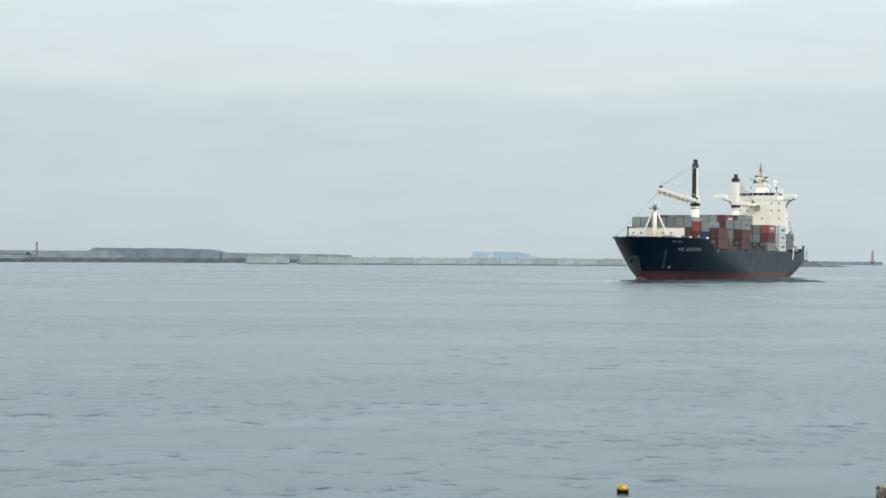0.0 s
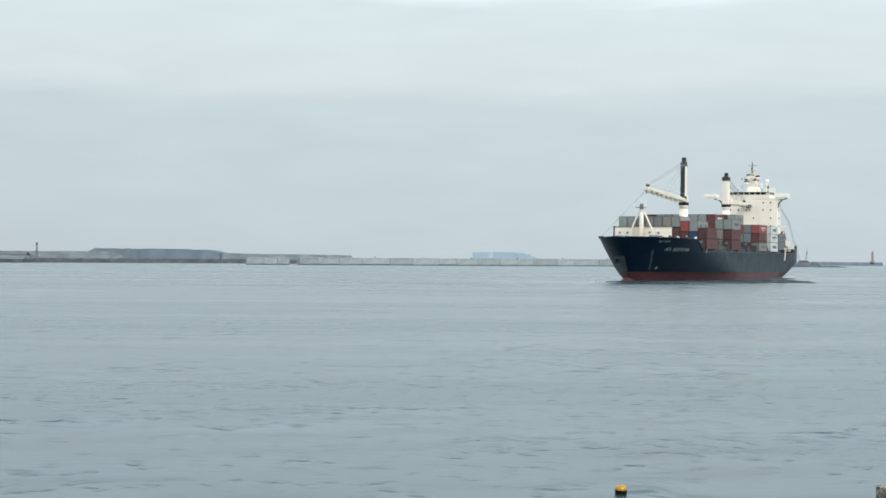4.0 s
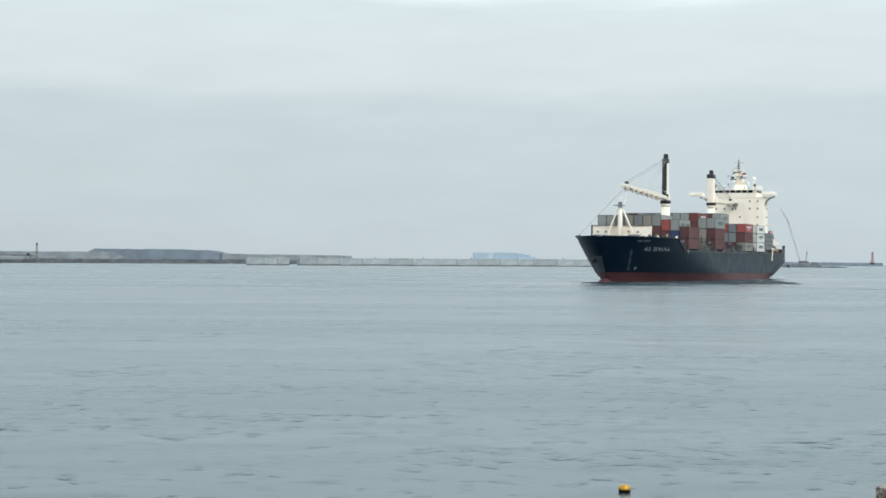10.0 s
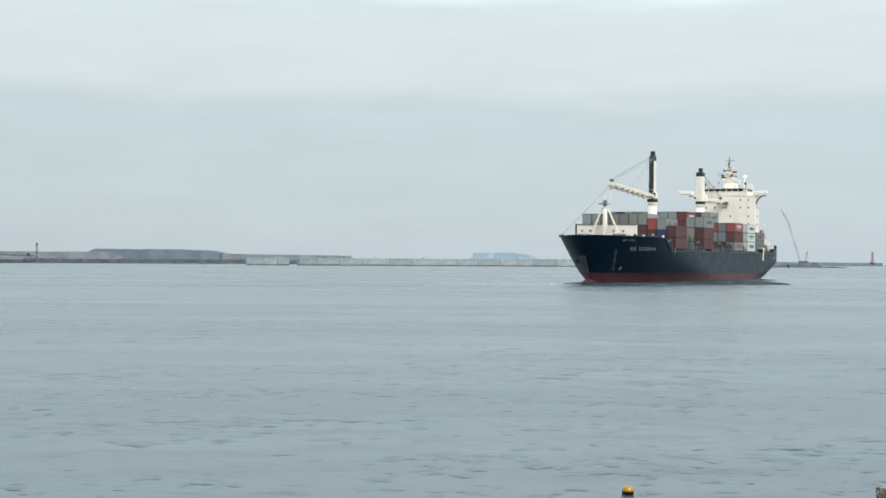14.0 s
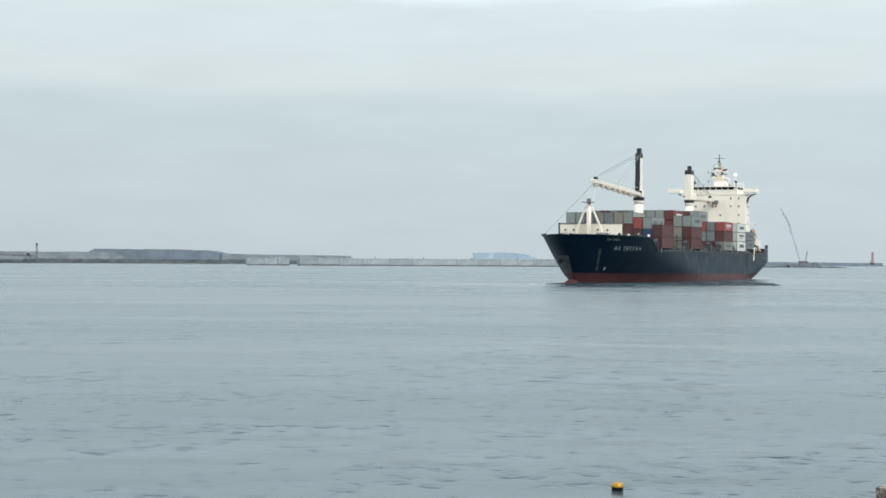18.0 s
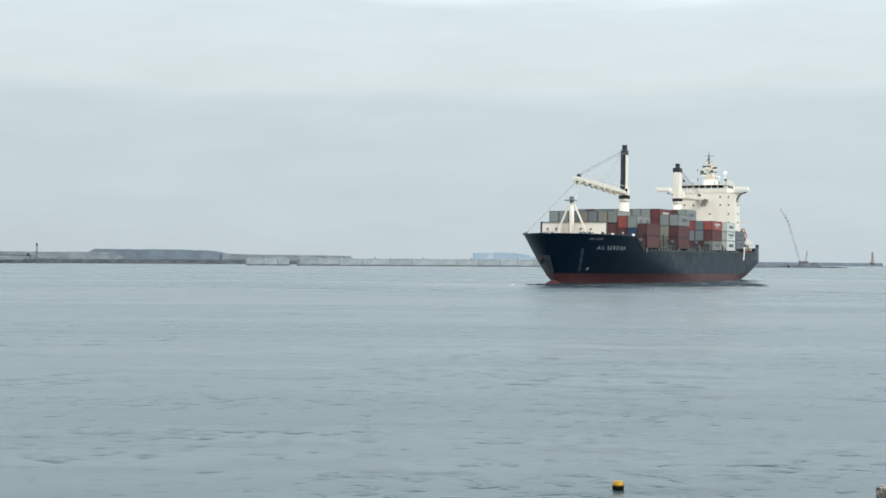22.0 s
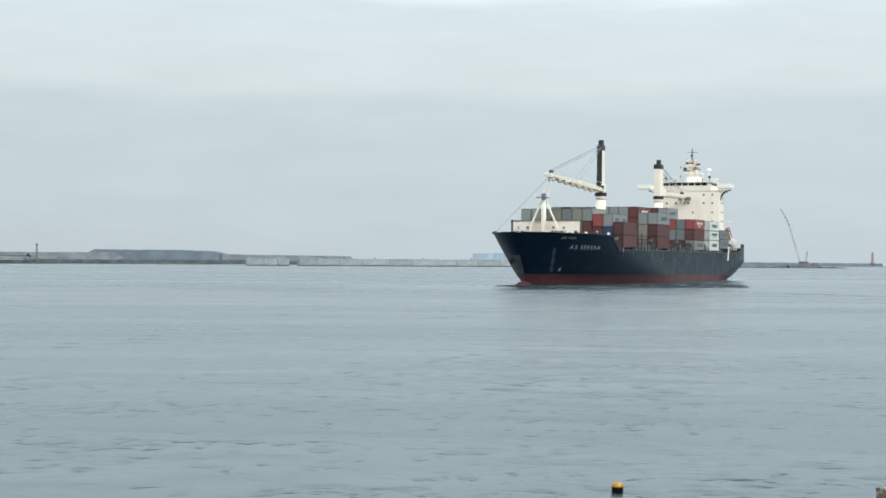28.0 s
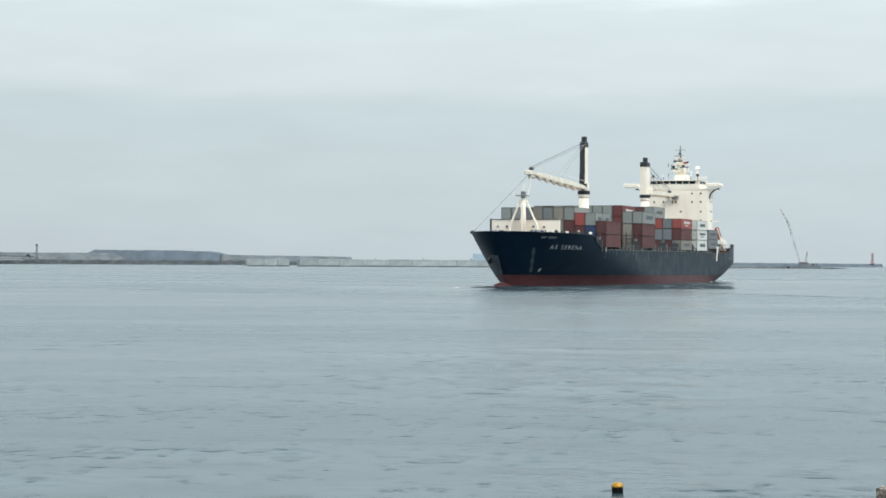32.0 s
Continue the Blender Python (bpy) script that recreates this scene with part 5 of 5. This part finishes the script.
def load_cargo():
    x = 128.0
    for row, top in zip(range(1, 8), "ggststg"):
        stack(x, row, 9.0, (("d", "h"), ("t" if row == 6 else "d", "h"), (top, "h")), (0, 0, 0))
    stack(x, 8, 8.36, (("d", "s"), ("d", "s"), ("r", "h")))
    stack(x, 9, 8.36, (("d", "s"), ("b", "s"), ("g", "h")), (0, 0, 1), (2,))
    stack(x, 10, 8.8, (("d", "h"), ("d", "h")))
    x = 96.8
    for row, col in zip(range(0, 9), ("dddg", "ddgd", "dgdg", "ddds", "dddg", "ddsg", "ddgg", "ddgg", "ddmm")):
        stack(x, row, 8.65, tuple((c, "s") for c in col), (0, 0, 0, 1 if row == 8 else 0))
    stack(x, 9, 8.9, (("t", "h"), ("t", "h"), ("g", "h")))
    stack(x, 10, 8.9, (("d", "h"), ("d", "h"), ("g", "h")), (0, 0, 1))
    x = 57.7
    for row, col in zip(range(0, 8), ("dddd", "ddgd", "dddg", "dgdd", "dddd", "dddd", "dddd", "dddg")):
        stack(x, row, 8.36, tuple((c, "h") for c in col), (0, 0, 0, 1 if row == 7 else 0))
    stack(x, 8, 8.75, (("d", "s"), ("s", "h"), ("r", "s")))
    stack(x, 9, 8.75, (("d", "s"), ("s", "h"), ("s", "s")))
    stack(x, 10, 8.75, (("t", "s"), ("d", "h"), ("r", "s")), (1, 0, 2))
    x = 39.6
    for row, col in zip(range(0, 10), ("ddg", "dgd", "ddd", "gdd", "ddr", "dgd", "ddg", "ggd", "dwg", "ggw")):
        stack(x, row, 8.36, tuple((c, "s") for c in col))
    stack(x, 10, 8.7, (("w", "h"), ("w", "s"), ("w", "s")), (1, 2, 1))
    x = 26.4
    for row, col in zip(range(0, 10), ("dg", "gd", "dd", "gd", "dr", "dg", "gg", "dd", "gd", "gg")):
        stack(x, row, 8.36, tuple((c, "s") for c in col))
    stack(x, 10, 9.4, (("s", "s"), ("s", "s")), (1, 1))


load_cargo()


# ---- foam along the ship, buoy and rock ----
def foam():
    w = thing("bow_wave", "thin broken foam along the waterline of a moving hull", "wake")

    def patch(name, x, y, ln, wd, hg):
        m = Mesh()
        for k in range(random.randint(4, 7)):
            u = random.random() - 0.5
            m.ball((x + u * ln * 2, y + jitter(wd * 0.6), 0.13), ln * random.uniform(0.15, 0.5), wd * random.uniform(0.3, 0.8), hg * random.uniform(0.4, 1.0), 8, 4)
        part(name, m, M_FOAM, w, smooth=True)
    for sign in (1, -1):
        for x in (139, 128, 121, 96, 74, 58, 51, 33, 14):
            xx = x + jitter(3)
            patch("side_foam", xx, sign * (half_beam(xx, 0) + 0.3), random.uniform(1.5, 4.0), 0.25, random.uniform(0.08, 0.18))
    for k in range(9):
        patch("wake_foam", 2 - 55 * random.random(), jitter(8), random.uniform(0.6, 1.8), 0.5, 0.1)
    for x, y in ((183, -5.5), (181, -3.5), (178.5, 1.2), (176.5, 2.6), (173.5, 3.2), (169.5, 3.8), (165, 5.2), (160, 7.0)):
        patch("bow_foam", x, y, random.uniform(0.8, 1.5), 0.3, 0.15)
    # smoother water in the lee of the hull
    rows = []
    for j in range(15):
        off = -0.4 + 90 * (j / 14) ** 1.5
        rows.append([(x + (off * 0.8 if x > 166 else 0), half_beam(max(x, 8), 0) + off, 0.17 - 0.0018 * off) for x in [-110, -90, -70, -50, -35, -20, -8, 0] + [4 * k for k in range(2, 42)] + [166, 167.5]])
    part("lee_water", Mesh().grid(rows), M_LEE, w, smooth=True)
    rows = []
    for j in range(12):
        off = 90 * (j / 11) ** 1.5
        rows.append([(168 + off * math.cos(radians(a)), off * math.sin(radians(a)), 0.169 - 0.0018 * off) for a in range(90, -91, -12)])
    part("lee_water", Mesh().grid(rows), M_LEE, w, smooth=True)
    # low crests of the spreading bow wave
    for sign in (1, -1):
        m = Mesh()
        rows = [[], [], []]
        for k in range(15):
            u = k / 14
            x, y = 174 - 44 * u, sign * (3.0 + 17 * u)
            hgt = 0.2 * math.sin(math.pi * min(1, 0.15 + u * 0.85)) * (0.7 + 0.3 * math.sin(k * 2.1))
            rows[0].append((x + 0.8, y + sign * 1.6, -0.05))
            rows[1].append((x, y, hgt))
            rows[2].append((x - 0.8, y - sign * 1.8, -0.05))
        part("bow_crest", m.grid(rows), M_WATER, w, smooth=True)
    # short steep wavelets churned up by the bow and along the side, lower towards the stern; coloured dark for the
    # hull's reflection
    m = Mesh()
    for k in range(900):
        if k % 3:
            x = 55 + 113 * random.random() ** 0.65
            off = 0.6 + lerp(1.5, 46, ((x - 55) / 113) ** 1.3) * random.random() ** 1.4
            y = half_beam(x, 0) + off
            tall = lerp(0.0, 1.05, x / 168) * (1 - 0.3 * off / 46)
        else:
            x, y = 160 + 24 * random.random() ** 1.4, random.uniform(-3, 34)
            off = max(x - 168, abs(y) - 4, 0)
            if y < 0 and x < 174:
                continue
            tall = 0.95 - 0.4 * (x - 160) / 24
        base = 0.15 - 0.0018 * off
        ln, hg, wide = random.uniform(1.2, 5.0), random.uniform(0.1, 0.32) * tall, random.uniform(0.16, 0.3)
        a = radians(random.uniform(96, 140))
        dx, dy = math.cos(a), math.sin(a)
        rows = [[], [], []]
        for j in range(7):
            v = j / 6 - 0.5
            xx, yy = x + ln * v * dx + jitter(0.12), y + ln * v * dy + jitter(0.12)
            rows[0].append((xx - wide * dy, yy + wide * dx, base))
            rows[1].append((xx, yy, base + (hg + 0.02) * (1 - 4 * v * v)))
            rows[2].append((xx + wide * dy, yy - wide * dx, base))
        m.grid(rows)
    tagged(part("side_chop", m, M_DARK_WATER, w), kind="stuff")
    # trailing ripples astern
    for y0, y1 in ((6.5, 16), (9.5, 26), (3.0, 7), (-6.5, -16), (-9.5, -26)):
        rows = [[], [], []]
        for k in range(26):
            u = k / 25
            x, y = 8 - 150 * u, lerp(y0, y1, u) + 0.5 * math.sin(k * 1.7 + y0)
            hgt = 0.05 * (1 - 0.6 * u) * (0.6 + 0.4 * math.sin(k * 2.3 + y0)) * min(1, 6 * u)
            rows[0].append((x, y - 1.3, -0.06))
            rows[1].append((x, y, hgt))
            rows[2].append((x, y + 1.3, -0.06))
        part("wake_ripple", Mesh().grid(rows), M_WATER, w, smooth=True)
    return w


wake = foam()


def buoy_float():
    t = thing("float_buoy", "small yellow float buoy with a fouled dark underside", "buoy", at=Matrix.Translation((4.05, 40.45, 0)))
    rings = [(-0.26, 0.05), (-0.22, 0.09), (-0.12, 0.122), (-0.04, 0.134), (0.05, 0.137)]
    m = Mesh()
    n = 20
    rows = [[(r * math.cos(2 * math.pi * i / n), r * math.sin(2 * math.pi * i / n), z) for i in range(n + 1)] for z, r in rings]
    part("underside", m.grid(rows).add([(0.05 * math.cos(2 * math.pi * i / n), 0.05 * math.sin(2 * math.pi * i / n), -0.26) for i in range(n)], [tuple(range(n - 1, -1, -1))]), M_FLOAT_DARK, t, "dark weed-fouled lower half", smooth=True)
    rings = [(0.05, 0.14), (0.078, 0.139), (0.115, 0.126), (0.143, 0.098), (0.158, 0.055), (0.163, 0.001)]
    rows = [[(r * math.cos(2 * math.pi * i / n), r * math.sin(2 * math.pi * i / n), z) for i in range(n + 1)] for z, r in rings]
    part("yellow_cap", Mesh().grid(rows), M_FLOAT, t, smooth=True)
    part("lug", Mesh().tube((0, 0, 0.155), (0, 0, 0.168), 0.022, 0.018, 10), M_FLOAT, t)
    return t


buoy = buoy_float()


def shore_rock():
    m = Mesh().ball((0, 0, 0), 0.62, 0.5, 0.9, 30, 20)
    me = m.data("shore_boulder", M_STONE)
    for v in me.vertices:
        c = Vector([math.copysign(abs(q / r) ** 0.55 * r, q) for q, r in zip(v.co, (0.62, 0.5, 0.9))])
        d = noise.noise(c * 2.1) * 0.1 + noise.noise(c * 5.5) * 0.08 + noise.noise(c * 13) * 0.05
        v.co = c * (1 + d)
        v.co.z = min(v.co.z, 0.60 + 0.07 * noise.noise(c * 3.1))
        v.co.x = max(v.co.x, -0.46 + 0.06 * noise.noise(c * 4.3 + Vector((3, 1, 2))))
    ob = new("shore_boulder", me)
    ob.matrix_world = Matrix.Translation((10.21, 40.2, -0.32))
    return tagged(ob, "pale worn boulder standing in the water by the shore", "rock")


shore_rock()


# ---- everything that moves ----
def ship_pose(t):
    u = (t - 16) / 16
    a = radians(-111.18 + 0.163 * u + 0.043 * u * u)
    cx, cy = 63.61 - 20.17 * u - 0.316 * u * u, 506.46 - 50.24 * u - 1.707 * u * u
    return Matrix.Translation((cx - 85 * math.cos(a), cy - 85 * math.sin(a), 0)) @ Matrix.Rotation(a, 4, "Z")


BUOY_ROWS = (
    (0.0, 4.278, -0.062, 1.2), (0.5, 4.298, -0.019, -2.5), (1.0, 4.237, -0.079, -1.2), (1.5, 4.278, 0.025, 1.2), (2.0, 4.257, 0.087, -4.9), (2.5, 4.197, 0.027, -4.9),
    (3.0, 4.175, 0.05, 2.4), (3.5, 4.237, -0.071, 3.7), (5.5, 4.236, 0.035, 3.7), (6.0, 4.298, 0.078, 3.8), (6.5, 4.299, -0.167, 2.5), (7.0, 4.34, -0.063, 4.9),
    (7.5, 4.381, -0.001, -0.1), (8.0, 4.339, 0.02, -3.7), (8.5, 4.319, 0.02, -2.5), (9.0, 4.298, 0.0, -1.3), (9.5, 4.298, 0.021, 1.3), (10.0, 4.32, -0.04, 1.3),
    (10.5, 4.32, -0.039, 0.0), (11.0, 4.32, -0.059, -3.8), (11.5, 4.257, 0.084, 3.6), (12.0, 4.38, 0.105, 11.1), (12.5, 4.442, 0.024, -2.4), (13.0, 4.34, -0.14, -7.3),
    (13.5, 4.32, -0.058, 3.7), (14.0, 4.401, -0.078, 2.3), (14.5, 4.359, 0.044, -9.8), (16.5, 4.237, -0.017, -11.0), (17.0, 4.175, -0.018, -6.1), (17.5, 4.136, -0.079, -1.2),
    (18.0, 4.155, 0.024, 1.1), (18.5, 4.155, 0.085, 2.5), (19.0, 4.197, 0.005, 1.3), (19.5, 4.176, -0.118, -4.9), (20.0, 4.115, -0.078, -0.1), (20.5, 4.175, -0.016, 1.2),
    (21.0, 4.135, 0.025, -3.7), (21.5, 4.114, 0.025, 2.4), (22.0, 4.175, 0.068, 2.5), (22.5, 4.155, 0.046, -2.4), (23.0, 4.135, 0.027, -2.5), (23.5, 4.114, -0.034, 5.0),
    (24.0, 4.218, -0.135, 2.5), (24.5, 4.156, -0.053, -5.0), (25.0, 4.135, 0.049, -6.1), (25.5, 4.054, 0.071, -2.5), (27.5, 4.094, 0.013, 6.1), (28.0, 4.155, 0.035, -0.1),
    (28.5, 4.093, 0.178, 4.9), (29.0, 4.236, 0.079, 13.6), (29.5, 4.32, -0.083, 5.0), (30.0, 4.32, -0.101, -2.5), (30.5, 4.278, -0.039, -6.2), (31.0, 4.217, -0.017, -4.9),
    (31.5, 4.197, -0.035, -3.7), (32.0, 4.155, 0.047, -2.5))


def motions():
    times = (0, 8, 16, 24, 32)
    poses = [(t, ship_pose(t)) for t in times]
    walk(ship, poses)
    walk(wake, poses)
    for ob, place in CARGO:
        walk(ob, [(t, m @ place) for t, m in poses])
    walk(buoy, [(t, pose(x * 0.972 * (1 + 0.125 * z), 41.5 + 5.4 * z, 0.24 * z + 0.056, tilt, tilt * 0.6, 0)) for t, x, z, tilt in BUOY_ROWS])
    walk(water, [(0, pose(0, 0, 0)), (16, pose(-3.0, -8.0, 0)), (32, pose(-6.0, -16.0, 0))])


motions()
